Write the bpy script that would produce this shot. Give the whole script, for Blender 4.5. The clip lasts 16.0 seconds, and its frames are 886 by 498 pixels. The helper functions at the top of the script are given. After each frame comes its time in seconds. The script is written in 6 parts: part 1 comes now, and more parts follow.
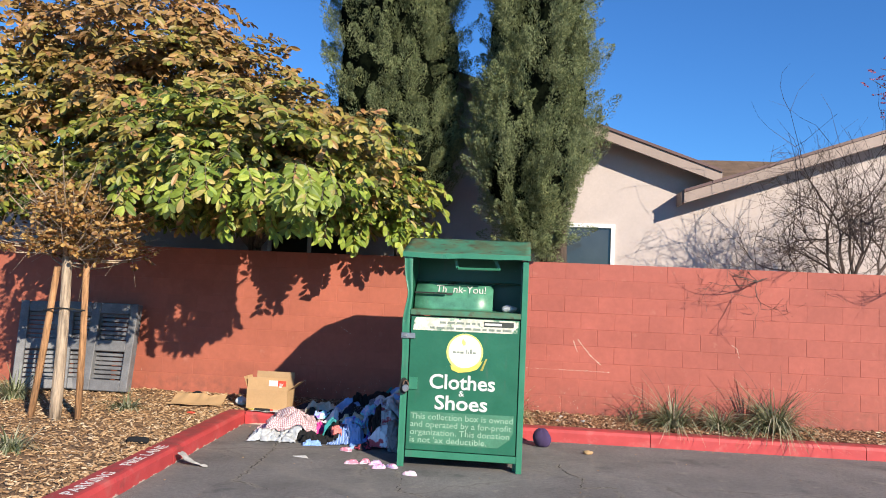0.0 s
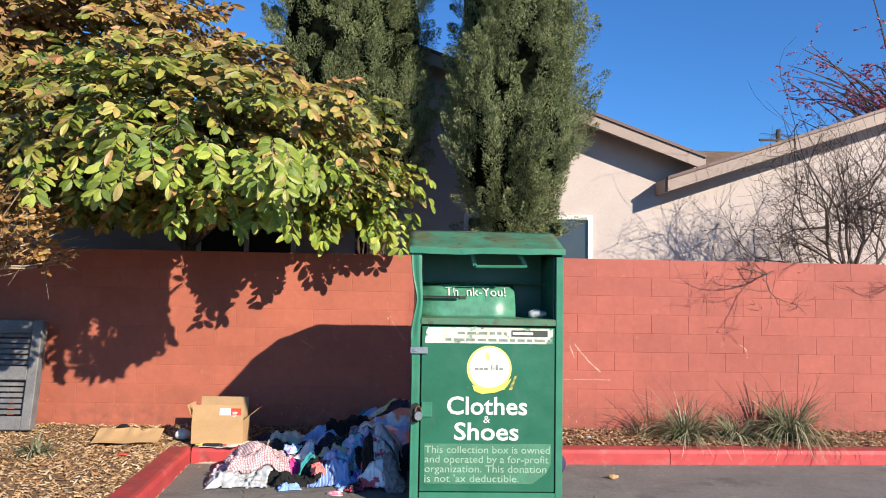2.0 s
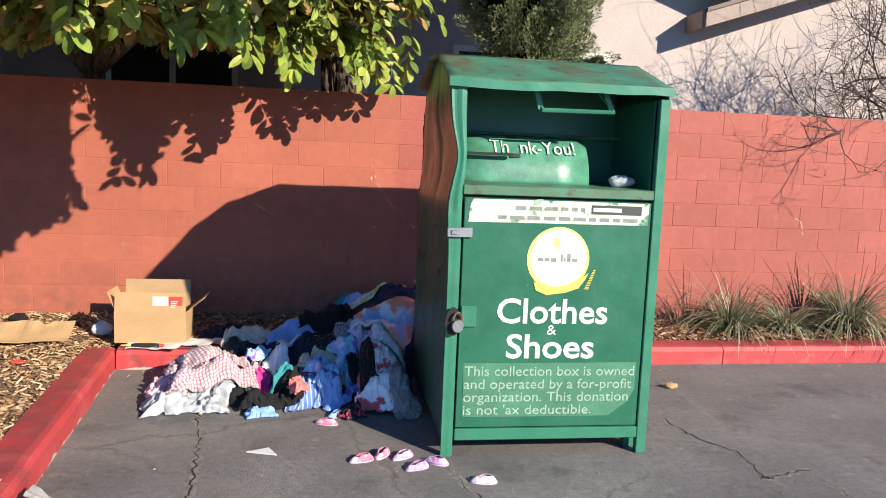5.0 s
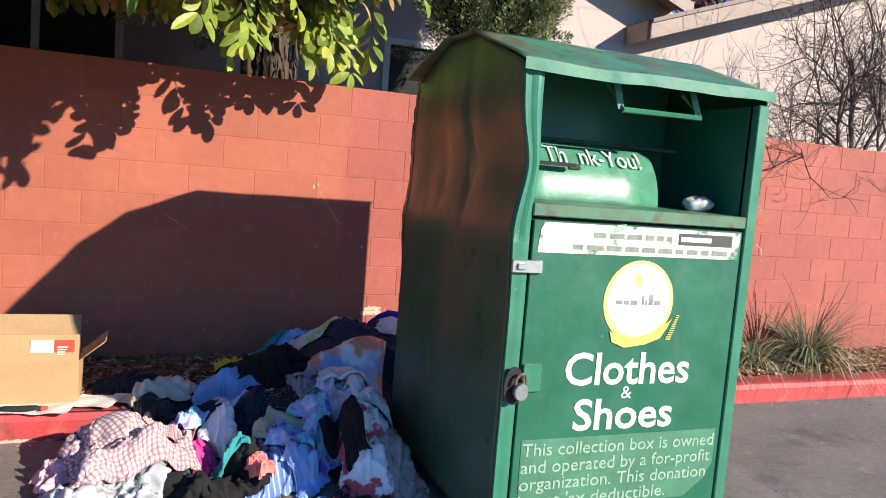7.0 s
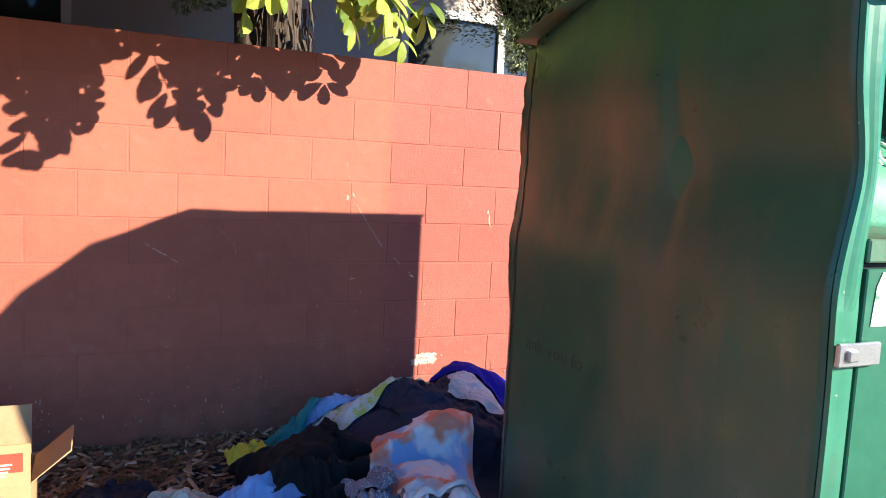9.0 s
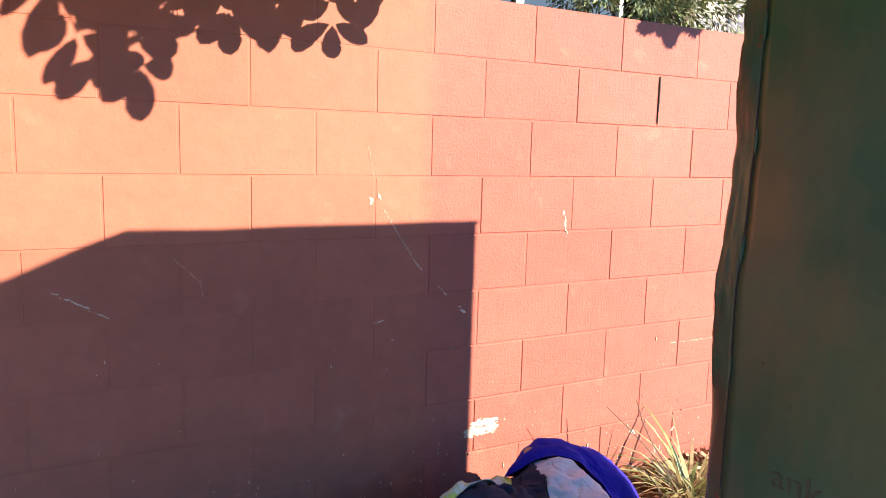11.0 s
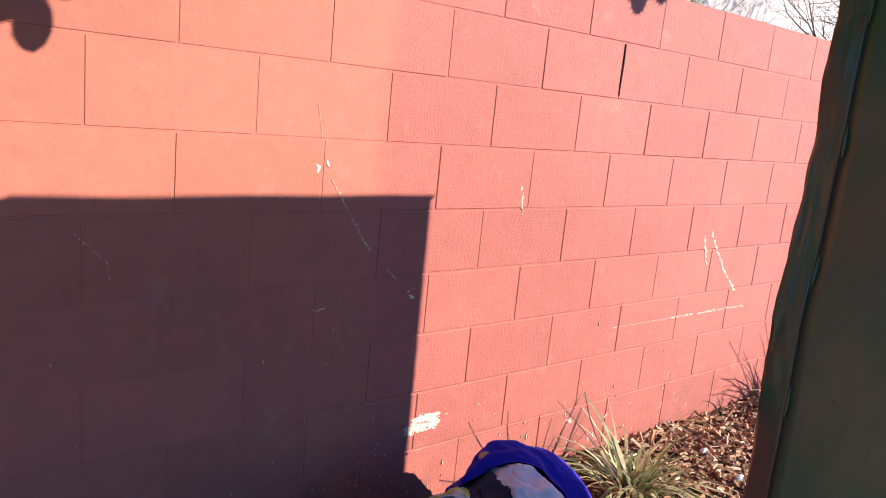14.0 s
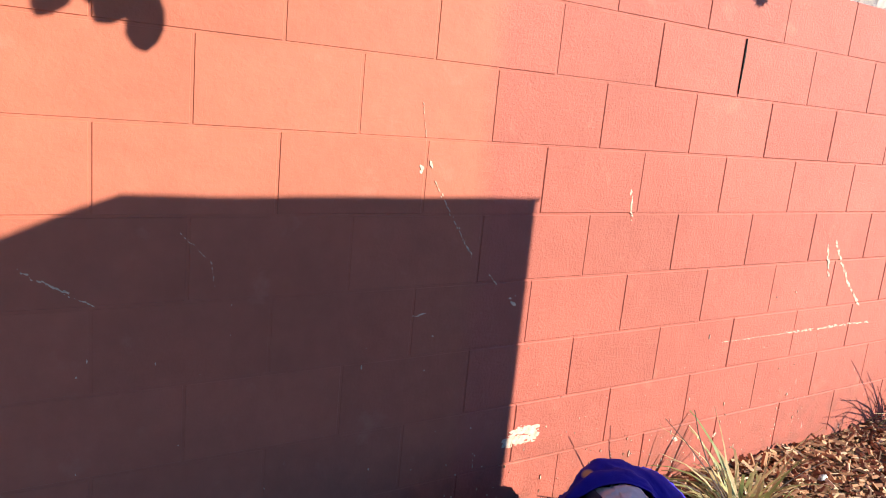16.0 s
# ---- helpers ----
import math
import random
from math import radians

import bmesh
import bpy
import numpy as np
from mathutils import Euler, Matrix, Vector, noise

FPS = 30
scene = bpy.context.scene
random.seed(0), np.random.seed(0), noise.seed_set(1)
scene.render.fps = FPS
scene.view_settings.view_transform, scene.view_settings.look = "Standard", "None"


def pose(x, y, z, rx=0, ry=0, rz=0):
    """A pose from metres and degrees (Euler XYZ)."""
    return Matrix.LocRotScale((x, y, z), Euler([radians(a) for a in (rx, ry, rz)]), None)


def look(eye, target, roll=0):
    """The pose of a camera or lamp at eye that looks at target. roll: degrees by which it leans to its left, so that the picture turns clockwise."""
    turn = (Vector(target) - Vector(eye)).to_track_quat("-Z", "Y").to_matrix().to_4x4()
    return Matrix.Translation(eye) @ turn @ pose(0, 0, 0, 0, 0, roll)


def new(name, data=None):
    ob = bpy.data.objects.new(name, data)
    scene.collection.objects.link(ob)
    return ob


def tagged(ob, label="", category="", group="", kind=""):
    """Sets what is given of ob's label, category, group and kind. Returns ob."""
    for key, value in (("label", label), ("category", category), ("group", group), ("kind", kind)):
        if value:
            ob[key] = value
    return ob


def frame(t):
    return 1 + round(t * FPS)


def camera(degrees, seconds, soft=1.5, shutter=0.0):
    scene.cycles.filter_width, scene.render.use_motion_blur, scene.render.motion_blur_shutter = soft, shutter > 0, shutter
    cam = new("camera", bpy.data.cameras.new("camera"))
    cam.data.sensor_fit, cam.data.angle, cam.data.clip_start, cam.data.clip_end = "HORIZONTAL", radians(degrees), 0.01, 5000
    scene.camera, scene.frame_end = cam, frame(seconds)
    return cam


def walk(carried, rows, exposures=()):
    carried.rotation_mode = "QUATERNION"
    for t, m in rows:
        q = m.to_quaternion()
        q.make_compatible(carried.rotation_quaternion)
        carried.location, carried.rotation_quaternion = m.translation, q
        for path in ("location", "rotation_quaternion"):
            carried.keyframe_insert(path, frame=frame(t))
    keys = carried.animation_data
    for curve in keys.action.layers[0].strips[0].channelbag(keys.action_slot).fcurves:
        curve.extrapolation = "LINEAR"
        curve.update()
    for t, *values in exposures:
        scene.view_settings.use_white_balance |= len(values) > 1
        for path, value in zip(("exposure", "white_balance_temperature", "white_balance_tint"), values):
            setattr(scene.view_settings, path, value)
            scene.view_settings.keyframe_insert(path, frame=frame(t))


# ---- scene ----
cam = camera(61.1, 16.0, soft=1.0)
PATH = [
    (0, (0.649, 0.105, 1.523), (0.442, 2.089, 1.66), 2.6),
    (0.5, (0.357, 0.417, 1.52), (0.321, 2.41, 1.681), 1.9),
    (1, (0.093, 0.711, 1.518), (0.044, 2.705, 1.661), 1.9),
    (1.5, (-0.146, 1.042, 1.537), (-0.231, 3.035, 1.678), 1.7),
    (2, (-0.433, 1.363, 1.539), (-0.347, 3.356, 1.684), 1.0),
    (2.5, (-0.611, 1.696, 1.53), (-0.524, 3.69, 1.653), 0.7),
    (3, (-0.756, 2.086, 1.545), (-0.684, 4.085, 1.54), 0.7),
    (3.5, (-0.903, 2.468, 1.551), (-0.724, 4.449, 1.338), 1.4),
    (4, (-0.9, 2.791, 1.532), (-0.606, 4.754, 1.287), 2.1),
    (4.2, (-0.9, 2.893, 1.565), (-0.611, 4.856, 1.319), 2.2),
    (6.3, (-1.486, 4.008, 1.495), (-0.918, 5.916, 1.306), 4.4),
    (6.5, (-1.559, 4.156, 1.481), (-0.904, 6.036, 1.3), 4.6),
    (7, (-1.68, 4.484, 1.495), (-0.956, 6.339, 1.308), 4.6),
    (7.5, (-1.705, 4.833, 1.53), (-1.006, 6.697, 1.342), 4.5),
    (8, (-1.8, 5.187, 1.519), (-1.108, 7.054, 1.333), 4.3),
    (8.2, (-1.842, 5.335, 1.526), (-1.129, 7.194, 1.344), 4.2),
    (10.3, (-1.697, 6.928, 1.527), (-0.763, 8.678, 1.264), 1.4),
    (10.5, (-1.69, 7.055, 1.542), (-0.763, 8.807, 1.28), 1.4),
    (11, (-1.663, 7.317, 1.552), (-0.696, 9.047, 1.282), 1.6),
    (11.5, (-1.731, 7.626, 1.55), (-0.556, 9.219, 1.262), 3.9),
    (12, (-1.784, 7.755, 1.559), (-0.622, 9.34, 1.191), 5.9),
    (12.5, (-1.769, 7.77, 1.566), (-0.6, 9.346, 1.178), 6.6),
    (13, (-1.748, 7.771, 1.583), (-0.561, 9.332, 1.19), 6.5),
    (13.5, (-1.725, 7.772, 1.583), (-0.486, 9.294, 1.196), 6.0),
    (14, (-1.713, 7.763, 1.584), (-0.459, 9.272, 1.199), 5.7),
    (14.5, (-1.7, 7.758, 1.584), (-0.432, 9.256, 1.198), 5.6),
    (15, (-1.663, 7.761, 1.591), (-0.419, 9.277, 1.198), 5.3),
    (15.5, (-1.656, 7.771, 1.592), (-0.538, 9.379, 1.188), 4.7),
    (16, (-1.697, 7.861, 1.571), (-0.632, 9.505, 1.168), 5.5),
]
EXPOSURES = [(0, 0.53, 7000, 10), (3.5, 0.64, 7000, 10), (7, 0.72, 7000, 10), (8.2, 0.98, 6900, 10), (10.3, 1.82, 7200, 4), (11, 1.72, 7200, 4), (12, 1.35, 7200, 7), (13, 1.3, 7200, 8), (14, 1.2, 6400, 11), (15, 1.2, 6300, 11), (16, 1.2, 7100, 8)]
walk(cam, [(t, look(eye, target, roll)) for t, eye, target, roll in PATH], EXPOSURES)
SUN, SKY = 5.0, 0.084

# ---- light ----
SUN_DIR = Vector((-0.80, 1.0, -0.585)).normalized()
world = bpy.data.worlds.new("world")
scene.world = world
world.use_nodes = True
wn = world.node_tree
sky = wn.nodes.new("ShaderNodeTexSky")
sky.sky_type = "NISHITA"
sky.sun_disc = False
sky.sun_elevation = radians(24.3)
sky.sun_rotation = radians(141.8)
sky.air_density = 1.0
sky.dust_density = 0.0
sky.ozone_density = 3.0
wn.nodes["Background"].inputs[1].default_value = SKY
deep = wn.nodes.new("ShaderNodeMix")
deep.data_type, deep.blend_type = "RGBA", "MULTIPLY"
deep.inputs[0].default_value = 1.0
deep.inputs[7].default_value = (0.39, 0.89, 1.5, 1)
wn.links.new(sky.outputs[0], deep.inputs[6])
wn.links.new(deep.outputs[2], wn.nodes["Background"].inputs[0])
sun = new("sun", bpy.data.lights.new("sun", "SUN"))
sun.data.energy = SUN
sun.data.angle = radians(0.53)
sun.data.color = (1.0, 0.93, 0.82)
sun.rotation_mode = "QUATERNION"
sun.rotation_quaternion = SUN_DIR.to_track_quat("-Z", "Y")


# ---- materials ----
def node(nt, kind, **values):
    n = nt.nodes.new("ShaderNode" + kind)
    for key, value in values.items():
        n.inputs[key].default_value = value
    return n


def ramp(nt, source, stops):
    r = nt.nodes.new("ShaderNodeValToRGB")
    e = r.color_ramp.elements
    while len(e) < len(stops):
        e.new(0.5)
    for i, (p, c) in enumerate(stops):
        e[i].position = p
        e[i].color = (*c, 1) if len(c) == 3 else c
    nt.links.new(source, r.inputs[0])
    return r.outputs[0]


def mix(nt, fac, a, b, mode="MIX"):
    m = nt.nodes.new("ShaderNodeMix")
    m.data_type, m.blend_type = "RGBA", mode
    for sock, value in ((m.inputs[0], fac), (m.inputs[6], a), (m.inputs[7], b)):
        if isinstance(value, (int, float)):
            sock.default_value = value
        elif isinstance(value, tuple):
            sock.default_value = (*value, 1)
        else:
            nt.links.new(value, sock)
    return m.outputs[2]


def calc(nt, op, a, b=0.0, clamp=False):
    m = nt.nodes.new("ShaderNodeMath")
    m.operation, m.use_clamp = op, clamp
    for sock, value in ((m.inputs[0], a), (m.inputs[1], b)):
        if isinstance(value, (int, float)):
            sock.default_value = value
        else:
            nt.links.new(value, sock)
    return m.outputs[0]


class Mat:
    """A principled material under construction."""

    def __init__(self, name, color=(0.5, 0.5, 0.5), rough=0.8, metal=0.0):
        self.mat = bpy.data.materials.new(name)
        self.mat.use_nodes = True
        self.nt = self.mat.node_tree
        self.bsdf = self.nt.nodes["Principled BSDF"]
        self.bsdf.inputs["Roughness"].default_value = rough
        self.bsdf.inputs["Metallic"].default_value = metal
        self.geo = self.nt.nodes.new("ShaderNodeNewGeometry")
        self.tc = self.nt.nodes.new("ShaderNodeTexCoord")
        self.color = color
        self.height = None

    def noise(self, scale, detail=4, rough=0.6, coords=None, distortion=0.0):
        n = node(self.nt, "TexNoise", Scale=scale, Detail=detail, Roughness=rough, Distortion=distortion)
        self.nt.links.new(coords or self.geo.outputs["Position"], n.inputs["Vector"])
        return n.outputs["Fac"]

    def voronoi(self, scale, feature="F1", coords=None):
        n = node(self.nt, "TexVoronoi", Scale=scale)
        n.feature = feature
        self.nt.links.new(coords or self.geo.outputs["Position"], n.inputs["Vector"])
        return n.outputs["Distance"]

    def stretched(self, scale):
        m = self.nt.nodes.new("ShaderNodeMapping")
        m.inputs["Scale"].default_value = scale
        self.nt.links.new(self.geo.outputs["Position"], m.inputs["Vector"])
        return m.outputs[0]

    def over(self, fac, color, mode="MIX"):
        self.color = mix(self.nt, fac, self.color, color, mode)
        return self

    def vary(self, scale, low, high, detail=4):
        """Multiply by a grey that goes from low to high with noise."""
        r = ramp(self.nt, self.noise(scale, detail), [(0.3, (low,) * 3), (0.7, (high,) * 3)])
        return self.over(1.0, r, "MULTIPLY")

    def patches(self, scale, color, lo, hi, detail=5, coords=None):
        return self.over(ramp(self.nt, self.noise(scale, detail, coords=coords), [(lo, (0, 0, 0)), (hi, (1, 1, 1))]), color)

    def by_object(self, low, high):
        oi = self.nt.nodes.new("ShaderNodeObjectInfo")
        return self.over(1.0, ramp(self.nt, oi.outputs["Random"], [(0, (low,) * 3), (1, (high,) * 3)]), "MULTIPLY")

    def by_island(self, stops, mode="MULTIPLY"):
        return self.over(1.0, ramp(self.nt, self.geo.outputs["Random Per Island"], stops), mode)

    def bump(self, fac, strength, distance=0.01):
        b = node(self.nt, "Bump", Strength=strength, Distance=distance)
        self.nt.links.new(fac, b.inputs["Height"])
        if self.height is not None:
            self.nt.links.new(self.height, b.inputs["Normal"])
        self.height = b.outputs[0]
        return self

    def done(self, translucent=0.0, alpha=None):
        nt = self.nt
        if isinstance(self.color, tuple):
            self.bsdf.inputs["Base Color"].default_value = (*self.color, 1)
        else:
            nt.links.new(self.color, self.bsdf.inputs["Base Color"])
        if self.height is not None:
            nt.links.new(self.height, self.bsdf.inputs["Normal"])
        if alpha is not None:
            self.bsdf.inputs["Alpha"].default_value = alpha
        if translucent:
            t = nt.nodes.new("ShaderNodeBsdfTranslucent")
            if isinstance(self.color, tuple):
                t.inputs[0].default_value = (*self.color, 1)
            else:
                nt.links.new(self.color, t.inputs[0])
            m = nt.nodes.new("ShaderNodeMixShader")
            m.inputs[0].default_value = translucent
            nt.links.new(self.bsdf.outputs[0], m.inputs[1])
            nt.links.new(t.outputs[0], m.inputs[2])
            nt.links.new(m.outputs[0], nt.nodes["Material Output"].inputs[0])
        return self.mat


def mat_asphalt():
    m = Mat("asphalt", (0.18, 0.167, 0.156), 0.9)
    m.vary(1.2, 0.75, 1.2, 6)
    m.vary(140, 0.6, 1.4, 2)
    m.patches(2.3, (0.105, 0.1, 0.096), 0.56, 0.7, 6)
    m.patches(1.1, (0.185, 0.17, 0.155), 0.55, 0.75, 8)
    m.patches(90, (0.3, 0.27, 0.23), 0.68, 0.74, 2)
    m.patches(5, (0.26, 0.235, 0.2), 0.6, 0.74, 10)
    m.vary(28, 0.8, 1.2, 6)
    w = node(m.nt, "TexNoise", Scale=3.2, Detail=9.0, Roughness=0.65)
    m.nt.links.new(m.geo.outputs["Position"], w.inputs["Vector"])
    v = m.nt.nodes.new("ShaderNodeVectorMath")
    v.operation = "MULTIPLY_ADD"
    m.nt.links.new(w.outputs["Color"], v.inputs[0])
    v.inputs[1].default_value = (0.5, 0.5, 0)
    m.nt.links.new(m.geo.outputs["Position"], v.inputs[2])
    crack = m.voronoi(0.5, "DISTANCE_TO_EDGE", v.outputs[0])
    gate = m.noise(0.5, 2)
    line = calc(m.nt, "MULTIPLY", ramp(m.nt, crack, [(0.0015, (1, 1, 1)), (0.006, (0, 0, 0))]), ramp(m.nt, gate, [(0.42, (0, 0, 0)), (0.5, (1, 1, 1))]))
    dust = calc(m.nt, "MULTIPLY", ramp(m.nt, crack, [(0.0, (1, 1, 1)), (0.035, (0, 0, 0))]), m.noise(30, 3))
    m.over(calc(m.nt, "MULTIPLY", dust, 0.7), (0.26, 0.235, 0.2))
    m.over(calc(m.nt, "MULTIPLY", line, 0.45), (0.03, 0.025, 0.022))
    m.bump(m.noise(160, 3), 0.7, 0.006).bump(line, -0.8, 0.02)
    return m.done()


def mat_wall():
    m = Mat("red_wall_paint", (0.375, 0.096, 0.07), 0.72)
    sep = m.nt.nodes.new("ShaderNodeSeparateXYZ")
    m.nt.links.new(m.geo.outputs["Position"], sep.inputs[0])
    edge = calc(m.nt, "ADD", sep.outputs[0], calc(m.nt, "MULTIPLY", m.noise(9, 3), 0.03))
    left = ramp(m.nt, calc(m.nt, "MULTIPLY_ADD", edge, -12.0), [(0.0, (0, 0, 0)), (1.0, (1, 1, 1))])
    left.node.inputs[0].links[0].from_node.inputs[2].default_value = -4.7
    m.over(left, (0.40, 0.113, 0.07))
    m.by_object(0.94, 1.05)
    m.vary(1.1, 0.88, 1.1, 5)
    m.vary(16, 0.93, 1.06, 5)
    m.patches(7, (0.44, 0.17, 0.12), 0.62, 0.85, 8)
    low = ramp(m.nt, sep.outputs[2], [(0.2, (1, 1, 1)), (0.62, (0, 0, 0))])
    m.over(calc(m.nt, "MULTIPLY", low, ramp(m.nt, m.noise(11, 7), [(0.42, (0, 0, 0)), (0.72, (0.8, 0.8, 0.8))])), (0.17, 0.07, 0.05))
    m.over(calc(m.nt, "MULTIPLY", low, ramp(m.nt, m.noise(26, 5, coords=m.stretched((1, 1, 0.35))), [(0.69, (0, 0, 0)), (0.73, (1, 1, 1))])), (0.5, 0.42, 0.36))
    rough = calc(m.nt, "SUBTRACT", 1.0, calc(m.nt, "MULTIPLY", left, 0.65))
    pits = ramp(m.nt, m.noise(52, 3, 0.65), [(0.6, (0, 0, 0)), (0.7, (1, 1, 1))])
    m.bump(calc(m.nt, "MULTIPLY", pits, rough), -0.45, 0.006)
    m.bump(calc(m.nt, "MULTIPLY", m.noise(95, 4, 0.7), rough), 0.55, 0.006).bump(m.noise(14, 3), 0.2, 0.01)
    return m.done()


def mat_bin(name, color, side=False):
    m = Mat(name, color, 0.42)
    m.bsdf.inputs["Specular IOR Level"].default_value = 0.5
    m.vary(3, 0.85, 1.12, 6)
    m.vary(60, 0.95, 1.05, 3)
    m.patches(4, tuple(0.55 * c + 0.05 for c in color), 0.58, 0.8, 7, m.stretched((3, 3, 0.6)))
    if side:
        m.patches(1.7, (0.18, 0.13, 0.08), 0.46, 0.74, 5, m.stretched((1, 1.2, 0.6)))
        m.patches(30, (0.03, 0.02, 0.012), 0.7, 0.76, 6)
    else:
        m.patches(34, (0.3, 0.34, 0.28), 0.715, 0.74, 6)
        m.patches(9, (0.06, 0.045, 0.02), 0.7, 0.8, 7)
    r = ramp(m.nt, m.noise(6, 5), [(0.3, (0.26,) * 3), (0.75, (0.5,) * 3)])
    m.nt.links.new(r, m.bsdf.inputs["Roughness"])
    m.bump(m.noise(7, 3), 0.12, 0.02)
    return m.done()


def mat_roof_bin():
    m = Mat("weathered_green_paint", (0.055, 0.2, 0.12), 0.5)
    m.patches(5, (0.1, 0.105, 0.05), 0.42, 0.66, 7)
    m.patches(12, (0.075, 0.05, 0.03), 0.56, 0.7, 8)
    m.vary(4, 0.8, 1.15)
    m.bump(m.noise(30, 4), 0.15, 0.01)
    return m.done()


def mat_kerb():
    m = Mat("red_kerb_paint", (0.5, 0.055, 0.058), 0.6)
    m.vary(2.5, 0.75, 1.12, 6)
    m.patches(6, (0.5, 0.12, 0.11), 0.55, 0.75, 7)
    m.patches(18, (0.36, 0.3, 0.27), 0.69, 0.73, 7)
    m.patches(3.2, (0.13, 0.05, 0.045), 0.6, 0.75, 8)
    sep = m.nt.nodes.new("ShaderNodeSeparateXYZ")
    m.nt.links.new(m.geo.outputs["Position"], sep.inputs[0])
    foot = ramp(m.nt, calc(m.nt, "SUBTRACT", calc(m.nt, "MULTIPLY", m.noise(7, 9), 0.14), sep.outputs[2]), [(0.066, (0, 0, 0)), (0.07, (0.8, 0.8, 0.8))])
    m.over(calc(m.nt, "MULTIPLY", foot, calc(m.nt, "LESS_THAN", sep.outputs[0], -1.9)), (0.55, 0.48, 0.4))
    grime = calc(m.nt, "MULTIPLY", ramp(m.nt, sep.outputs[2], [(0.138, (0, 0, 0)), (0.144, (1, 1, 1))]), ramp(m.nt, m.noise(7, 7), [(0.35, (0, 0, 0)), (0.65, (0.8, 0.8, 0.8))]))
    m.over(grime, (0.2, 0.06, 0.055))
    m.bump(m.noise(50, 4), 0.3, 0.008)
    return m.done()


def mat_plain(name, color, rough=0.8, scale=8, spread=0.15, bump=0.2, bump_scale=60, metal=0.0, translucent=0.0):
    m = Mat(name, color, rough, metal)
    m.vary(scale, 1 - spread, 1 + spread, 5)
    m.vary(scale * 12, 1 - spread / 2, 1 + spread / 2, 3)
    if bump:
        m.bump(m.noise(bump_scale, 4), bump, 0.008)
    return m.done(translucent)


def mat_mulch():
    m = Mat("mulch_soil", (0.2, 0.115, 0.06), 0.95)
    m.vary(3, 0.7, 1.3, 6)
    m.vary(60, 0.4, 1.7, 5)
    m.patches(35, (0.34, 0.22, 0.12), 0.58, 0.64, 4, m.stretched((1, 2.5, 1)))
    m.bump(m.noise(45, 6), 1.0, 0.03)
    return m.done()


def mat_chips(name="wood_chips", tones=((0.15, 0.08, 0.038), (0.3, 0.17, 0.08), (0.42, 0.255, 0.13), (0.52, 0.35, 0.195), (0.62, 0.48, 0.33))):
    m = Mat(name, (0.5, 0.5, 0.5), 0.9)
    m.by_island(list(zip((0.0, 0.3, 0.6, 0.85, 1.0), tones)), "MIX")
    m.vary(70, 0.75, 1.2)
    return m.done()


def mat_leaf(name, stops, scale=1.3, tint=(0.2, 0.09, 0.03), t0=0.5, t1=0.75, translucent=0.3, rough=0.5):
    m = Mat(name, (0.1, 0.15, 0.03), rough)
    m.by_island(stops, "MIX")
    sep = m.nt.nodes.new("ShaderNodeSeparateXYZ")
    m.nt.links.new(m.geo.outputs["Position"], sep.inputs[0])
    high = calc(m.nt, "MULTIPLY_ADD", sep.outputs[2], 0.13)
    high.node.inputs[2].default_value = -0.4
    f = calc(m.nt, "ADD", m.noise(scale, 3), high)
    m.over(ramp(m.nt, f, [(t0, (0, 0, 0)), (t1, (0.75, 0.75, 0.75))]), tint)
    m.vary(25, 0.8, 1.15)
    m.vary(2.6, 0.7, 1.25, 3)
    return m.done(translucent)


def mat_bark(name, color):
    m = Mat(name, color, 0.95)
    s = m.stretched((1, 1, 0.12))
    m.over(1.0, ramp(m.nt, m.noise(40, 5, coords=s), [(0.3, (0.4,) * 3), (0.7, (1.4,) * 3)]), "MULTIPLY")
    m.bump(m.noise(45, 5, coords=s), 0.9, 0.02)
    return m.done()


def mat_cloth(name, color, weave=700, spread=0.18, rough=0.95):
    m = Mat(name, color, rough)
    m.vary(7, 1 - spread, 1 + spread, 4)
    m.bump(m.noise(weave, 2), 0.25, 0.002).bump(m.noise(45, 3), 0.25, 0.006)
    m.bump(m.noise(11, 3, 0.55), 0.2, 0.02).bump(m.noise(34, 3, 0.5), 0.3, 0.006)
    return m


def stripes(m, axis, count, width, coords="UV"):
    sep = m.nt.nodes.new("ShaderNodeSeparateXYZ")
    m.nt.links.new(m.tc.outputs[coords], sep.inputs[0])
    f = calc(m.nt, "FRACT", calc(m.nt, "MULTIPLY", sep.outputs[axis], count))
    return calc(m.nt, "LESS_THAN", f, width)


def cloth_plain(name, color, **kw):
    return mat_cloth(name, color, **kw).done()


def cloth_check(name, base, line, count=13):
    m = mat_cloth(name, base)
    m.over(calc(m.nt, "MULTIPLY", stripes(m, 0, count, 0.42), 0.75), line)
    m.over(calc(m.nt, "MULTIPLY", stripes(m, 1, count, 0.42), 0.6), line)
    return m.done()


def cloth_stripe(name, base, line, count=12, width=0.35):
    m = mat_cloth(name, base)
    m.over(stripes(m, 0, count, width), line)
    return m.done()


def cloth_dye(name, base, *others, scale=9):
    m = mat_cloth(name, base)
    for i, c in enumerate(others):
        m.patches(scale * (1 + 0.37 * i), c, 0.5 + 0.02 * i, 0.56 + 0.03 * i, 3)
    return m.done()


def cloth_dots(name, base, dot, scale=26, size=0.28):
    m = mat_cloth(name, base)
    m.over(ramp(m.nt, m.voronoi(scale), [(size, (1, 1, 1)), (size + 0.05, (0, 0, 0))]), dot)
    return m.done()


def mat_glass(name, color):
    m = Mat(name, color, 0.06)
    m.bsdf.inputs["Specular IOR Level"].default_value = 0.8
    m.vary(2, 0.8, 1.2)
    return m.done()


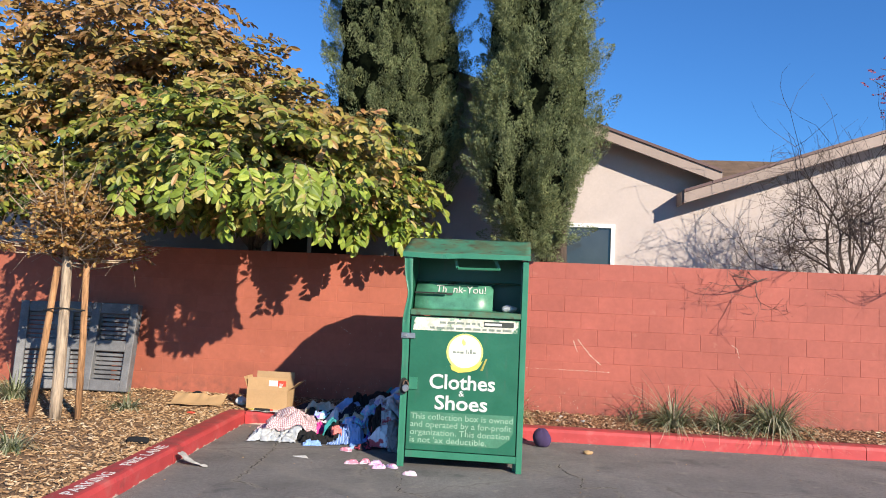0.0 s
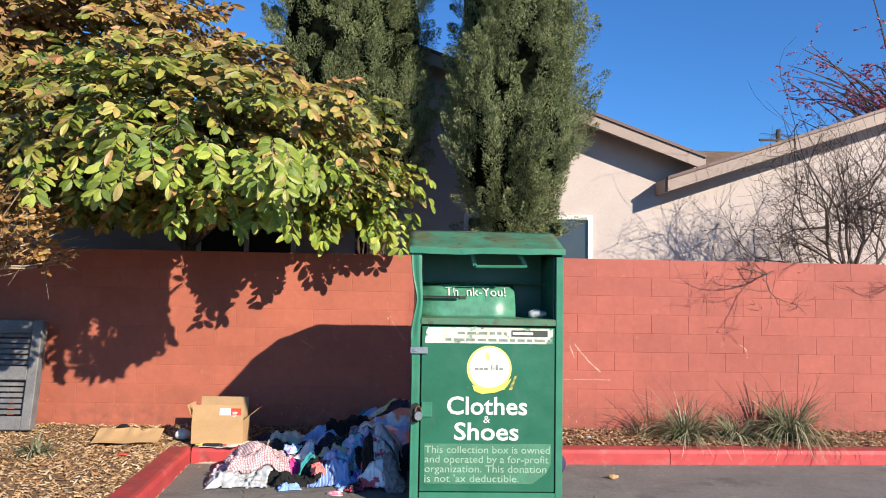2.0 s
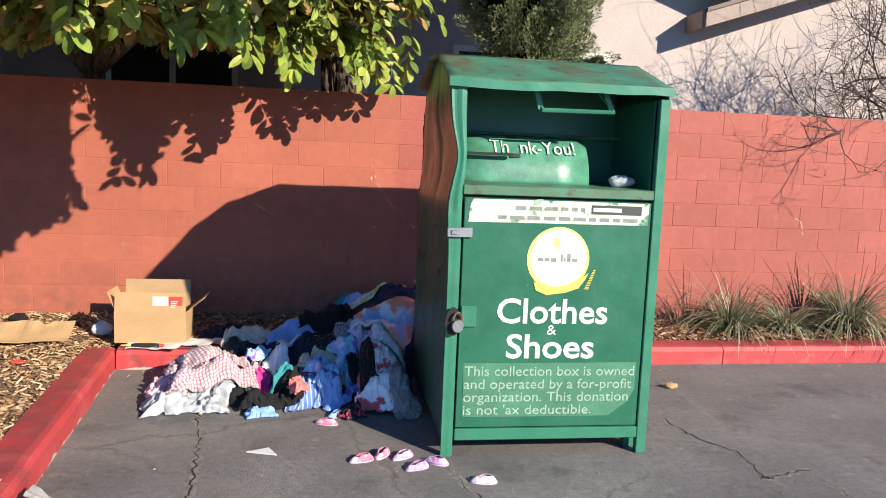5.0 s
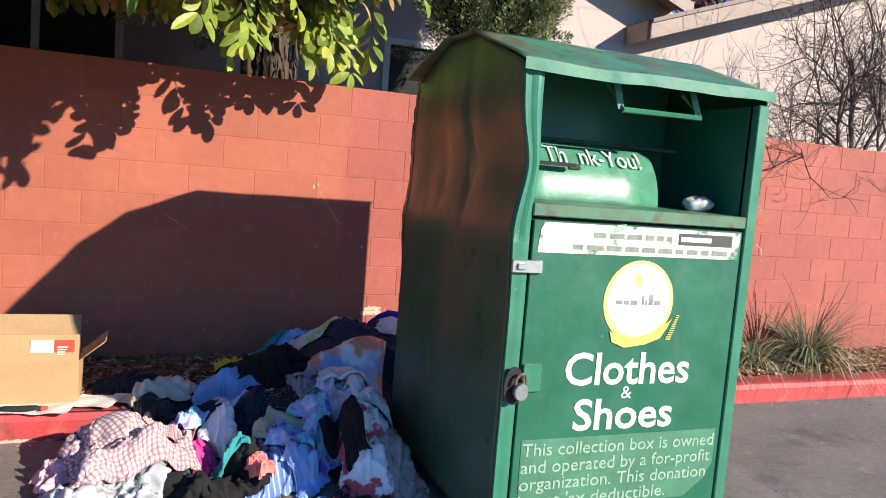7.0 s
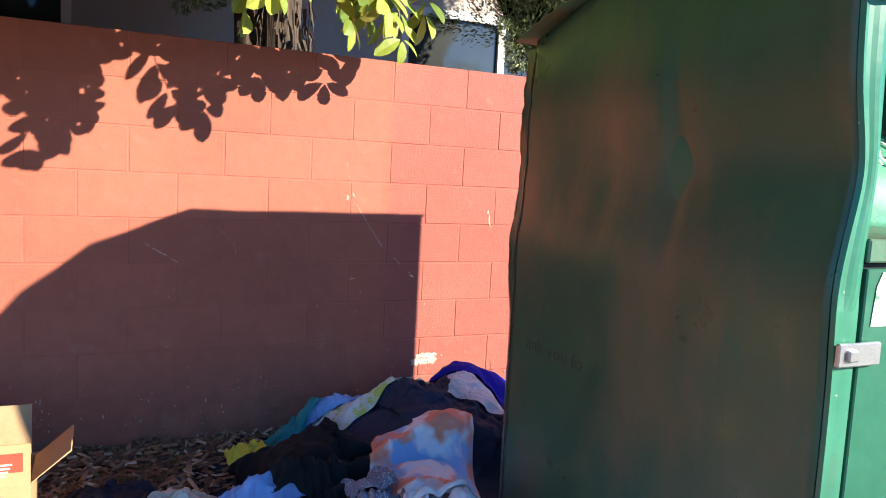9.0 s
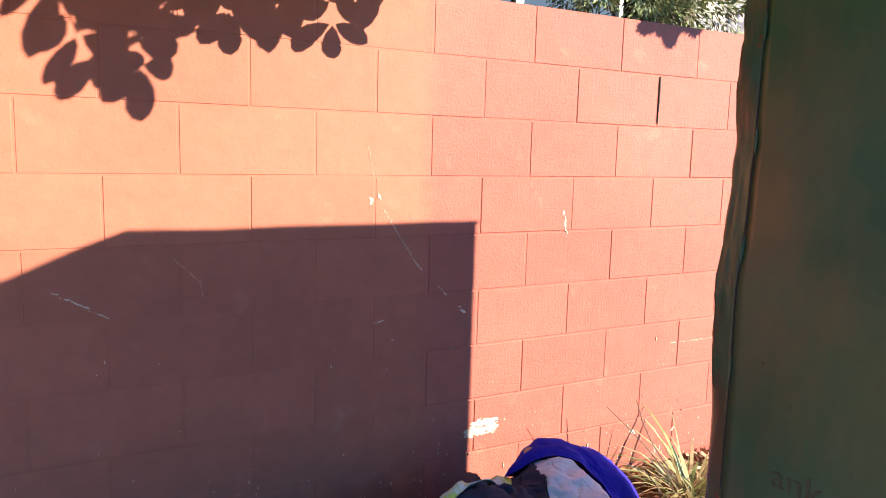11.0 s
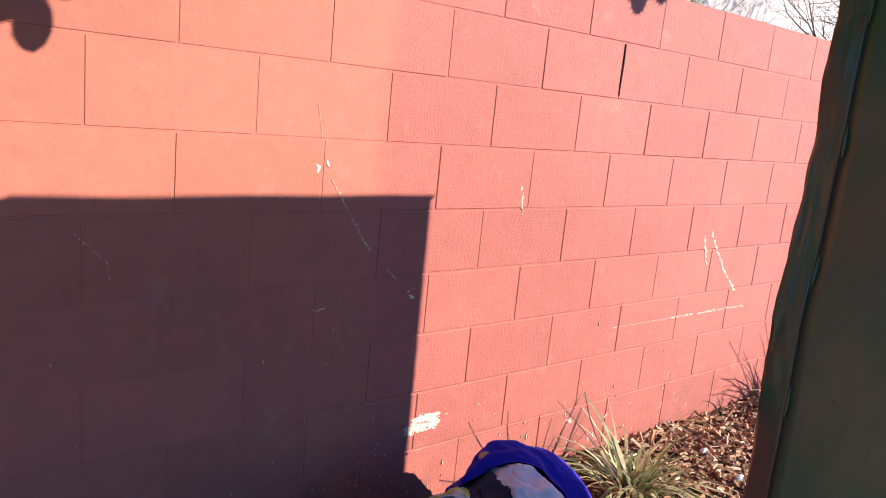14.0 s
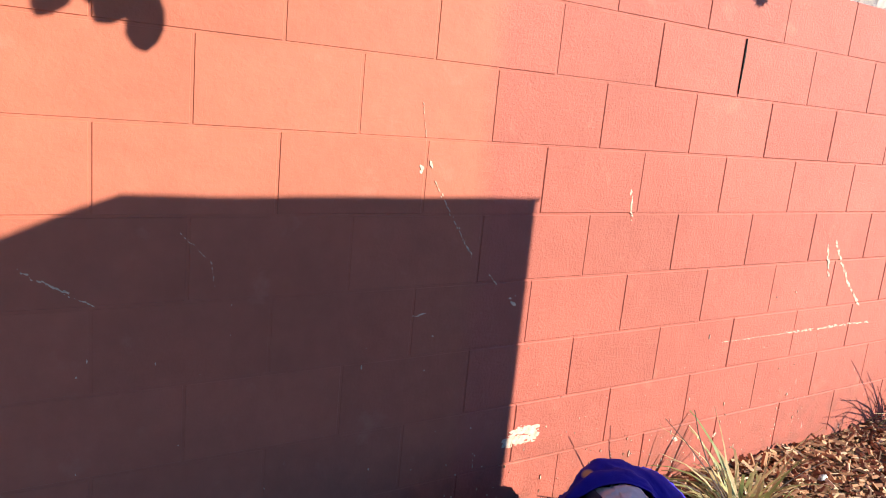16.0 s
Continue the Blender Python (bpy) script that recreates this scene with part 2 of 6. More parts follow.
def mat_film(name, color):
    m = Mat(name, color, 0.25)
    m.vary(20, 0.85, 1.1)
    m.bump(m.noise(60, 4), 0.5, 0.01)
    m.bsdf.inputs["Transmission Weight"].default_value = 0.25
    return m.done(0.25)


ASPHALT, WALLPAINT, KERB = mat_asphalt(), mat_wall(), mat_kerb()
GREEN = mat_bin("green_bin_paint", (0.018, 0.135, 0.078))
DRUMGREEN = mat_plain("scratched_green_paint", (0.07, 0.25, 0.16), 0.36, 9, 0.3, 0.1, 40)
GREENPOST = mat_bin("lighter_green_paint", (0.035, 0.2, 0.12))
GREENSIDE = mat_bin("brown_mottled_green_paint", (0.035, 0.105, 0.058), True)
def mat_edge():
    m = Mat("rust_spotted_green_paint", (0.05, 0.11, 0.07), 0.26)
    m.vary(5, 0.7, 1.25, 6)
    m.patches(6, (0.13, 0.09, 0.055), 0.5, 0.66, 6, m.stretched((1, 1, 0.5)))
    m.patches(9, (0.2, 0.05, 0.022), 0.64, 0.7, 8)
    m.patches(26, (0.2, 0.27, 0.25), 0.7, 0.74, 5, m.stretched((1, 1, 0.3)))
    m.bump(m.noise(18, 4), 0.3, 0.01)
    return m.done()
GREENEDGE = mat_edge()
GREENROOF = mat_roof_bin()
GREENPATCH = mat_plain("faded_green_paint", (0.06, 0.2, 0.12), 0.5, 5, 0.2, 0)
WHITEVINYL = mat_plain("white_vinyl", (0.7, 0.7, 0.66), 0.5, 10, 0.06, 0)
DARKVINYL = mat_plain("dark_vinyl", (0.05, 0.06, 0.05), 0.5, 10, 0.1, 0)
PALEVINYL = mat_plain("pale_worn_vinyl", (0.3, 0.45, 0.33), 0.6, 40, 0.25, 0)
def mat_strip():
    m = Mat("torn_cream_sticker", (0.72, 0.7, 0.56), 0.55)
    m.vary(6, 0.85, 1.1)
    m.patches(7, (0.06, 0.2, 0.12), 0.56, 0.62, 6, m.stretched((1, 1, 1.4)))
    m.patches(16, (0.5, 0.52, 0.42), 0.5, 0.6, 6)
    return m.done()
STRIP = mat_strip()
BARGREY = mat_plain("worn_grey_print", (0.2, 0.24, 0.2), 0.6, 30, 0.3, 0)
LIME = mat_plain("lime_sticker", (0.72, 0.76, 0.2), 0.5, 6, 0.12, 0)
CREAM = mat_plain("cream_sticker", (0.86, 0.84, 0.7), 0.5, 6, 0.05, 0)
GOLD = mat_plain("yellow_sticker", (0.75, 0.62, 0.12), 0.5, 12, 0.2, 0)
STEEL = mat_plain("bare_steel", (0.55, 0.55, 0.54), 0.35, 12, 0.15, 0.1, 60, 0.9)
RUSTY = mat_plain("rusty_steel", (0.22, 0.13, 0.08), 0.7, 30, 0.4, 0.3, 60, 0.3)
BLACKHOLE = mat_plain("black_rubber", (0.012, 0.012, 0.012), 0.8, 12, 0.2, 0)
STUCCO = mat_plain("cream_stucco", (0.500, 0.430, 0.403), 0.92, 2.0, 0.06, 0.45, 130)
FASCIA = mat_plain("taupe_fascia_paint", (0.3, 0.225, 0.19), 0.6, 3, 0.1, 0.15, 30)
DRIP = mat_plain("brown_drip_edge", (0.1, 0.045, 0.04), 0.5, 5, 0.15, 0)
SHINGLE = mat_plain("brown_shingle", (0.16, 0.1, 0.06), 0.95, 5, 0.3, 0.6, 60)
SOFFIT = mat_plain("soffit_paint", (0.45, 0.38, 0.32), 0.8, 3, 0.08, 0)
FRAMEWHITE = mat_plain("white_window_frame", (0.75, 0.75, 0.74), 0.5, 5, 0.05, 0)
PANE = mat_glass("dusty_dark_glass", (0.045, 0.05, 0.05))
MULCH, CHIPS = mat_mulch(), mat_chips()
REDCHIPS = mat_chips("bark_chips", ((0.07, 0.03, 0.017), (0.19, 0.085, 0.042), (0.3, 0.145, 0.075), (0.42, 0.24, 0.13), (0.6, 0.46, 0.32)))
BARK = mat_bark("grey_bark", (0.19, 0.15, 0.115))
SHAGGY = mat_bark("brown_shaggy_bark", (0.085, 0.06, 0.045))
PALEBARK = mat_bark("pale_smooth_bark", (0.42, 0.32, 0.23))
STAKEWOOD = mat_bark("orange_stake_wood", (0.4, 0.21, 0.1))
LEAF = mat_leaf("broad_green_leaf", [(0, (0.05, 0.08, 0.014)), (0.35, (0.15, 0.21, 0.028)), (0.65, (0.29, 0.33, 0.05)), (0.83, (0.42, 0.36, 0.085)), (1, (0.42, 0.2, 0.09))], translucent=0.14, t0=0.45, t1=0.72, tint=(0.36, 0.17, 0.075))
# Brighter than LEAF, so sunlight is put into the colour; no rust tint.
LITLEAF = mat_leaf("sunlit_green_leaf", [(0, (0.12, 0.19, 0.028)), (0.5, (0.27, 0.36, 0.05)), (0.85, (0.4, 0.46, 0.08)), (1, (0.45, 0.36, 0.12))], t0=2, t1=3, translucent=0.28)
ORANGELEAF = mat_leaf("orange_autumn_leaf", [(0, (0.16, 0.07, 0.025)), (0.5, (0.4, 0.21, 0.065)), (1, (0.56, 0.38, 0.14))], t0=2, t1=3)
REDLEAF = mat_leaf("red_autumn_leaf", [(0, (0.25, 0.035, 0.07)), (1, (0.44, 0.11, 0.15))], t0=2, t1=3)
CYPRESS = mat_leaf("cypress_foliage", [(0, (0.07, 0.1, 0.042)), (0.5, (0.165, 0.2, 0.083)), (1, (0.3, 0.325, 0.15))], t0=2, t1=3, translucent=0.06, rough=0.7)
# Near-black without specular: shade deep in the cypresses is put into this colour.
CYPSHADE = mat_plain("cypress_gap_shade", (0.005, 0.007, 0.004), 1.0, 6, 0.4, 1.0, 25)
CYPSHADE.node_tree.nodes["Principled BSDF"].inputs["Specular IOR Level"].default_value = 0.0
GRASS = mat_leaf("grey_green_blades", [(0, (0.08, 0.1, 0.04)), (0.3, (0.19, 0.22, 0.11)), (0.65, (0.38, 0.41, 0.26)), (1, (0.58, 0.52, 0.37))], t0=2, t1=3)
DRYGRASS = mat_leaf("dry_blades", [(0, (0.13, 0.19, 0.06)), (0.3, (0.3, 0.33, 0.14)), (0.5, (0.42, 0.34, 0.17)), (1, (0.55, 0.46, 0.28))], t0=2, t1=3)
TWIG = mat_plain("dark_bare_twig", (0.085, 0.06, 0.05), 0.9, 12, 0.3, 0)
PALLETGREY = mat_plain("grey_plastic", (0.16, 0.16, 0.167), 0.6, 5, 0.3, 0.3, 40)
CARD = mat_plain("brown_cardboard", (0.46, 0.29, 0.145), 0.85, 5, 0.08, 0.1, 90)
CARDIN = mat_plain("inner_cardboard", (0.4, 0.26, 0.14), 0.9, 5, 0.1, 0.1, 90)
LABELRED = mat_plain("red_label", (0.62, 0.07, 0.04), 0.5, 9, 0.1, 0)
PAPER = mat_plain("white_paper", (0.72, 0.71, 0.68), 0.8, 8, 0.08, 0.15, 30)
MARKWHITE = mat_plain("white_stencil_paint", (0.72, 0.66, 0.62), 0.7, 20, 0.2, 0.1)
FILM = mat_film("thin_white_plastic", (0.72, 0.75, 0.78))
CLEAR = mat_film("clear_grey_plastic", (0.4, 0.41, 0.42))


# ---- mesh helpers ----
WORLD = {}


def thing(name, place, label, category, group="", kind=""):
    ob = new(name)
    ob.location = place
    ob.empty_display_size = 0.1
    WORLD[ob] = Matrix.Translation(place)
    return tagged(ob, label, category, group, kind)


class Build:
    """Vertices and faces in the world's metres."""

    def __init__(self):
        self.v, self.f, self.uv = [], [], None

    def add(self, verts, faces):
        n = len(self.v)
        self.v += [tuple(p) for p in verts]
        self.f += [tuple(i + n for i in f) for f in faces]
        return self

    def box(self, x0, x1, y0, y1, z0, z1, m=None):
        p = [(x, y, z) for z in (z0, z1) for x, y in ((x0, y0), (x1, y0), (x1, y1), (x0, y1))]
        if m is not None:
            p = [m @ Vector(q) for q in p]
        return self.add(p, [(3, 2, 1, 0), (4, 5, 6, 7), (0, 1, 5, 4), (1, 2, 6, 5), (2, 3, 7, 6), (3, 0, 4, 7)])

    def extrude(self, poly, axis, a, b):
        """A polygon in the two other axes, drawn out along axis from a to b."""
        n = len(poly)
        put = {"x": lambda p, s: (s, p[0], p[1]), "y": lambda p, s: (p[0], s, p[1]), "z": lambda p, s: (p[0], p[1], s)}[axis]
        v = [put(p, a) for p in poly] + [put(p, b) for p in poly]
        return self.add(v, [tuple(range(n))[::-1], tuple(range(n, 2 * n))] + [(i, (i + 1) % n, (i + 1) % n + n, i + n) for i in range(n)])

    def tube(self, path, radii, sides=8):
        path = [Vector(p) for p in path]
        v, f = [], []
        for i, p in enumerate(path):
            d = (path[min(i + 1, len(path) - 1)] - path[max(i - 1, 0)]).normalized()
            a = d.orthogonal().normalized()
            b = d.cross(a)
            r = radii[i] if isinstance(radii, (list, tuple)) else radii
            v += [p + r * (math.cos(k * math.tau / sides) * a + math.sin(k * math.tau / sides) * b) for k in range(sides)]
        for i in range(len(path) - 1):
            f += [(i * sides + k, i * sides + (k + 1) % sides, (i + 1) * sides + (k + 1) % sides, (i + 1) * sides + k) for k in range(sides)]
        f += [tuple(range(sides))[::-1], tuple(range((len(path) - 1) * sides, len(path) * sides))]
        return self.add(v, f)

    def grid(self, nu, nv, place, uv=False):
        n = len(self.v)
        for j in range(nv + 1):
            for i in range(nu + 1):
                self.v.append(tuple(place(i / nu, j / nv)))
        for j in range(nv):
            for i in range(nu):
                k = n + j * (nu + 1) + i
                self.f.append((k, k + 1, k + nu + 2, k + nu + 1))
        if uv:
            self.uv = (nu, nv)
        return self

    def mesh(self, name, bevel=0.0, smooth=False, thick=0.0, weld=False):
        me = bpy.data.meshes.new(name)
        me.from_pydata(self.v, [], self.f)
        if self.uv:
            nu, nv = self.uv
            layer = me.uv_layers.new(name="UVMap")
            idx = np.zeros(len(me.loops), dtype=np.int32)
            me.loops.foreach_get("vertex_index", idx)
            co = np.stack([(idx % (nu + 1)) / nu, (idx // (nu + 1)) / nv], 1).astype(np.float32)
            layer.data.foreach_set("uv", co.ravel())
        if weld or bevel or thick:
            bm = bmesh.new()
            bm.from_mesh(me)
            if weld:
                bmesh.ops.remove_doubles(bm, verts=bm.verts[:], dist=0.0005)
            if thick:
                bmesh.ops.solidify(bm, geom=bm.faces[:], thickness=thick)
            if bevel:
                bmesh.ops.bevel(bm, geom=bm.edges[:], offset=bevel, segments=1, affect="EDGES")
            bmesh.ops.recalc_face_normals(bm, faces=bm.faces[:])
            bm.to_mesh(me)
            bm.free()
        if smooth:
            me.polygons.foreach_set("use_smooth", np.ones(len(me.polygons), dtype=bool))
        me.update()
        return me


def part(name, build, material, parent=None, label="", bevel=0.0, smooth=False, thick=0.0, kind="", weld=False):
    """Links a build as one mesh object, in place, under a thing or a part."""
    me = build if isinstance(build, bpy.types.Mesh) else build.mesh(name, bevel, smooth, thick, weld)
    if not me.materials:
        me.materials.append(material)
    ob = new(name, me)
    WORLD[ob] = Matrix.Identity(4)
    if parent is not None:
        ob.parent = parent
        ob.matrix_parent_inverse = WORLD[parent].inverted()
    return tagged(ob, label, kind=kind)


def solo(name, build, material, label, category, group="", kind="", **kw):
    return tagged(part(name, build, material, **kw), label, category, group, kind)


def words(text, size, matrix, depth=0.0012, shear=0.0, bold=0.0):
    """Letters as a mesh, standing at matrix."""
    cu = bpy.data.curves.new("letters", "FONT")
    cu.body, cu.size, cu.extrude, cu.shear, cu.offset = text, size, depth, shear, bold
    cu.resolution_u = 3
    ob = bpy.data.objects.new("letters", cu)
    me = bpy.data.meshes.new_from_object(ob)
    me.transform(matrix)
    bpy.data.objects.remove(ob)
    bpy.data.curves.remove(cu)
    return me


def wide(text, size, width, x, y, z, depth=0.0012, bold=0.0):
    """Letters facing -y whose line starts at x on the base line z and is that wide."""
    me = words(text, size, Matrix.Identity(4), depth, 0.0, bold)
    xs = [v.co.x for v in me.vertices]
    s = width / (max(xs) - min(xs))
    me.transform(Matrix.Translation((x - min(xs) * s, y, z)) @ Matrix.Rotation(radians(90), 4, "X") @ Matrix.Diagonal((s, 1, 1, 1)))
    return me


def letters(name, me, material, parent, label, axis=(1, 0, 0)):
    """One mesh for each letter of a word."""
    root = list(range(len(me.vertices)))

    def find(i):
        while root[i] != i:
            root[i] = root[root[i]]
            i = root[i]
        return i

    for e in me.edges:
        root[find(e.vertices[0])] = find(e.vertices[1])
    way = Vector(axis)
    spans = {}
    for v in me.vertices:
        k, d = find(v.index), v.co.dot(way)
        a = spans.setdefault(k, [d, d])
        a[0], a[1] = min(a[0], d), max(a[1], d)
    groups = []
    for k, (a, b) in sorted(spans.items(), key=lambda s: s[1]):
        if groups and a < groups[-1][1] - 0.4 * (b - a):
            groups[-1][0].add(k)
            groups[-1][1] = max(groups[-1][1], b)
        else:
            groups.append([{k}, b])
    for keys, b in groups:
        one = Build()
        at = {}
        for v in me.vertices:
            if find(v.index) in keys:
                at[v.index] = len(one.v)
                one.v.append(tuple(v.co))
        one.f = [tuple(at[i] for i in p.vertices) for p in me.polygons if p.vertices[0] in at]
        part(name, one, material, parent, label)


def n3(x, y, z=0.0):
    return noise.noise((x, y, z))


# ---- ground, kerbs and beds ----
KERB_TOP = 0.145
KA, KB, KC = Vector((-1.2, -7.0)), Vector((-2.47, 8.64)), Vector((16.0, 9.12))


def kerb_x(y):
    return KA.x + (KB.x - KA.x) * (y - KA.y) / (KB.y - KA.y)


def kerb_y(x):
    return KB.y + (KC.y - KB.y) * (x - KB.x) / (KC.x - KB.x)


def bed_z(x, y):
    """Height of the mulch: up to the kerb's top, rising a little to the wall, with lumps."""
    rise = 0.07 * max(0.0, min(1.0, (y - 8.9) / 0.7))
    return 0.125 + rise + 0.018 * n3(2.1 * x, 2.1 * y) + 0.008 * n3(7 * x, 7 * y, 3)


ground = Build().grid(60, 60, lambda u, v: (-600 + 1200 * u, -600 + 1200 * v, 0.0))
ground_ob = solo("ground", ground, ASPHALT, "dark grey cracked asphalt of a parking lot", "asphalt", kind="structure")


def kerb_run(name, a, b, side, label):
    """A kerb from a to b whose face is the line a-b and whose body lies to the given side."""
    d = (b - a).normalized()
    nrm = Vector((-d.y, d.x)) * side
    length = (b - a).length
    count = int(length / 2.4) + 1
    profile = [(0.0, -0.05), (0.0, 0.105), (0.018, 0.137), (0.05, KERB_TOP), (0.205, KERB_TOP), (0.22, 0.13), (0.22, -0.05)]
    holder = thing(name, (a.x, a.y, 0), label, "kerb", kind="structure")
    for i in range(count):
        s0, s1 = length * i / count + 0.004, length * (i + 1) / count - 0.004
        bld = Build()
        steps = 16
        v, f, n = [], [], len(profile)
        for k in range(steps + 1):
            s = s0 + (s1 - s0) * k / steps
            for w, z in profile:
                j = 0.004 * n3(4 * s, 9 * w, 5 * z + 7 * side)
                p = a + d * s + nrm * (w + j)
                v.append((p.x, p.y, z + (0.5 * j if z > 0 else 0)))
        for k in range(steps):
            f += [(k * n + m, k * n + (m + 1) % n, (k + 1) * n + (m + 1) % n, (k + 1) * n + m) for m in range(n)]
        f += [tuple(range(n)), tuple(range(steps * n, steps * n + n))[::-1]]
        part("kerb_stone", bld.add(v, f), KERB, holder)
    return holder


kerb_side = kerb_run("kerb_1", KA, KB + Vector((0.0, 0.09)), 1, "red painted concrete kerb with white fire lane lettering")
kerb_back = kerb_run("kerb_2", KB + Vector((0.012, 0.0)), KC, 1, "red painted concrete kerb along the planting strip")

side_bed = Build().grid(70, 120, lambda u, v: ((lambda y, xr: (xr - 9 * (1 - u), y, bed_z(xr - 9 * (1 - u), y)))(-7 + 16.6 * v, (kerb_x(-7 + 16.6 * v) if -7 + 16.6 * v < 8.64 else -2.47) - 0.2)))
solo("ground_bed", side_bed, MULCH, "planting bed covered in tan wood mulch", "mulch bed", kind="structure", smooth=True)
back_bed = Build().grid(150, 16, lambda u, v: ((lambda x: (x, kerb_y(x) + 0.2 + (9.62 - kerb_y(x) - 0.2) * v, bed_z(x, kerb_y(x) + 0.2 + (9.62 - kerb_y(x) - 0.2) * v)))(-2.66 + 18 * u)))
solo("ground_strip", back_bed, MULCH, "narrow mulch strip between red kerb and wall", "mulch bed", kind="structure", smooth=True)
yard = Build().grid(20, 20, lambda u, v: (-14 + 32 * u, 9.8 + 1.9 * v, 0.2))
solo("ground_yard", yard, MULCH, "bare soil behind the block wall", "soil", kind="structure")

PALEASPHALT = mat_plain("worn_pale_asphalt", (0.2, 0.18, 0.155), 0.95, 25, 0.45, 0.5, 120)
CRACKFILL = mat_plain("dark_crack", (0.02, 0.018, 0.016), 0.95, 20, 0.3, 0.5, 80)


def crack(points, seed):
    """A jagged crack with crumbled pale edges."""
    r = random.Random(seed)
    line = []
    for (xa, ya), (xb, yb) in zip(points, points[1:]):
        n = max(2, int(math.hypot(xb - xa, yb - ya) / 0.035))
        for i in range(n):
            s = i / n
            line.append((xa + (xb - xa) * s + r.gauss(0, 0.012), ya + (yb - ya) * s + r.gauss(0, 0.012)))
    for name, mat, lo, hi, z in (("crack_edge", PALEASPHALT, 0.002, 0.03, 0.0012), ("crack_line", CRACKFILL, 0.0006, 0.0055, 0.0022)):
        v, w = [], hi * 0.5
        for i, (x, y) in enumerate(line):
            dx, dy = line[min(i + 1, len(line) - 1)][0] - line[max(0, i - 1)][0], line[min(i + 1, len(line) - 1)][1] - line[max(0, i - 1)][1]
            d = math.hypot(dx, dy) + 1e-6
            w = min(hi, max(lo, w + r.gauss(0, hi * 0.3)))
            u = min(hi, max(lo, w + r.gauss(0, hi * 0.3)))
            v += [(x - dy / d * w, y + dx / d * w, z), (x + dy / d * u, y - dx / d * u, z)]
        part(name, Build().add(v, [(2 * k, 2 * k + 1, 2 * k + 3, 2 * k + 2) for k in range(len(line) - 1)]), mat, ground_ob)


crack([(1.08, 7.52), (1.14, 7.15), (1.27, 6.99), (1.21, 6.63), (1.43, 6.71), (1.59, 6.73)], 1)
crack([(1.26, 6.42), (1.11, 6.28), (1.08, 6.06), (0.98, 5.83)], 2)
crack([(1.08, 6.06), (1.28, 6.14), (1.39, 6.21)], 3)
crack([(1.52, 6.6), (1.53, 6.42), (1.6, 6.18), (1.59, 5.95), (1.6, 5.81)], 4)
crack([(-0.39, 6.86), (-0.35, 6.67), (-0.28, 6.51), (-0.28, 6.28), (-0.23, 6.1), (-0.07, 6.02), (0.13, 5.95), (0.3, 5.84)], 5)
crack([(-1.75, 7.73), (-1.65, 7.06), (-1.61, 6.59), (-1.58, 6.24), (-1.57, 6.05), (-1.46, 6.03), (-1.34, 5.94), (-1.18, 5.9), (-1.06, 5.96)], 6)
crack([(0.6, 3.9), (1.1, 4.4), (1.5, 4.5), (2.0, 5.0), (2.9, 5.2), (3.6, 5.9)], 8)

# white stencilled words on the side kerb, read from the parking lot
kd = (KB - KA).normalized()


def kerb_word(text, y, length):
    me = words(text, 0.13, Matrix.Identity(4), 0.0006)
    xs = [v.co.x for v in me.vertices]
    s = length / (max(xs) - min(xs))
    across = Vector((-kd.y, kd.x, 0))
    rot = Matrix(((kd.x, across.x, 0, kerb_x(y)), (kd.y, across.y, 0, y), (0, 0, 1, KERB_TOP + 0.002), (0, 0, 0, 1)))
    me.transform(rot @ Matrix.Translation((0, 0.05, 0)) @ Matrix.Diagonal((s, 1, 1, 1)) @ Matrix.Translation((-min(xs), 0, 0)))
    letters("stencil_letter", me, MARKWHITE, kerb_side, "worn white stencil letter", (kd.x, kd.y, 0))


kerb_word("PARKING", 4.86, 0.64)
kerb_word("FIRE LANE", 5.74, 0.78)

# ---- block wall ----
WALL_Y, BW, BH, BX, BZ = 9.6, 0.4136, 0.2055, -0.237, 1.654
wall = solo("wall_north", Build().box(-14, -0.443, WALL_Y + 0.0016, WALL_Y + 0.19, -0.1, BZ + 2 * BH - 0.004).box(-0.443, 18, WALL_Y + 0.0026, WALL_Y + 0.19, -0.1, BZ + 2 * BH - 0.004), WALLPAINT, "red painted concrete block wall with scuffed paint", "wall", kind="structure")


def block_mesh(width, name, gap, round_off):
    b = Build().box(-width / 2 + gap, width / 2 - gap, 0.0, 0.06, gap, BH - gap)
    me = b.mesh(name, bevel=round_off)
    me.materials.append(WALLPAINT)
    return me


BLOCK, SMOOTH_BLOCK = block_mesh(BW, "block", 0.0008, 0.0046), block_mesh(BW, "filled_block", 0.0012, 0.0036)
rng = random.Random(4)
rest = Build()
for row in range(-2, 9):
    z = BZ + BH - (row + 1) * BH + BH
    if z < -0.1 or z > BZ + BH + 0.01:
        continue
    shift = 0.5 if (row % 2 == 0) else 0.0
    for col in range(-34, 45):
        x = BX + (col + 0.5 + shift) * BW
        proud = rng.uniform(-0.001, 0.001) * (1.0 if x > -0.4 else 0.5)
        if -5.4 < x < 6.2 and z > 0.05:
            ob = part("block", BLOCK if x > -0.4 else SMOOTH_BLOCK, WALLPAINT, wall)
            ob.location = (x, WALL_Y + proud, z)
        elif -13.7 < x < 17.7:
            rest.box(x - BW / 2 + 0.004, x + BW / 2 - 0.004, WALL_Y + proud, WALL_Y + 0.05, z + 0.004, z + BH - 0.004)
part("far_blocks", rest, WALLPAINT, wall, kind="stuff")


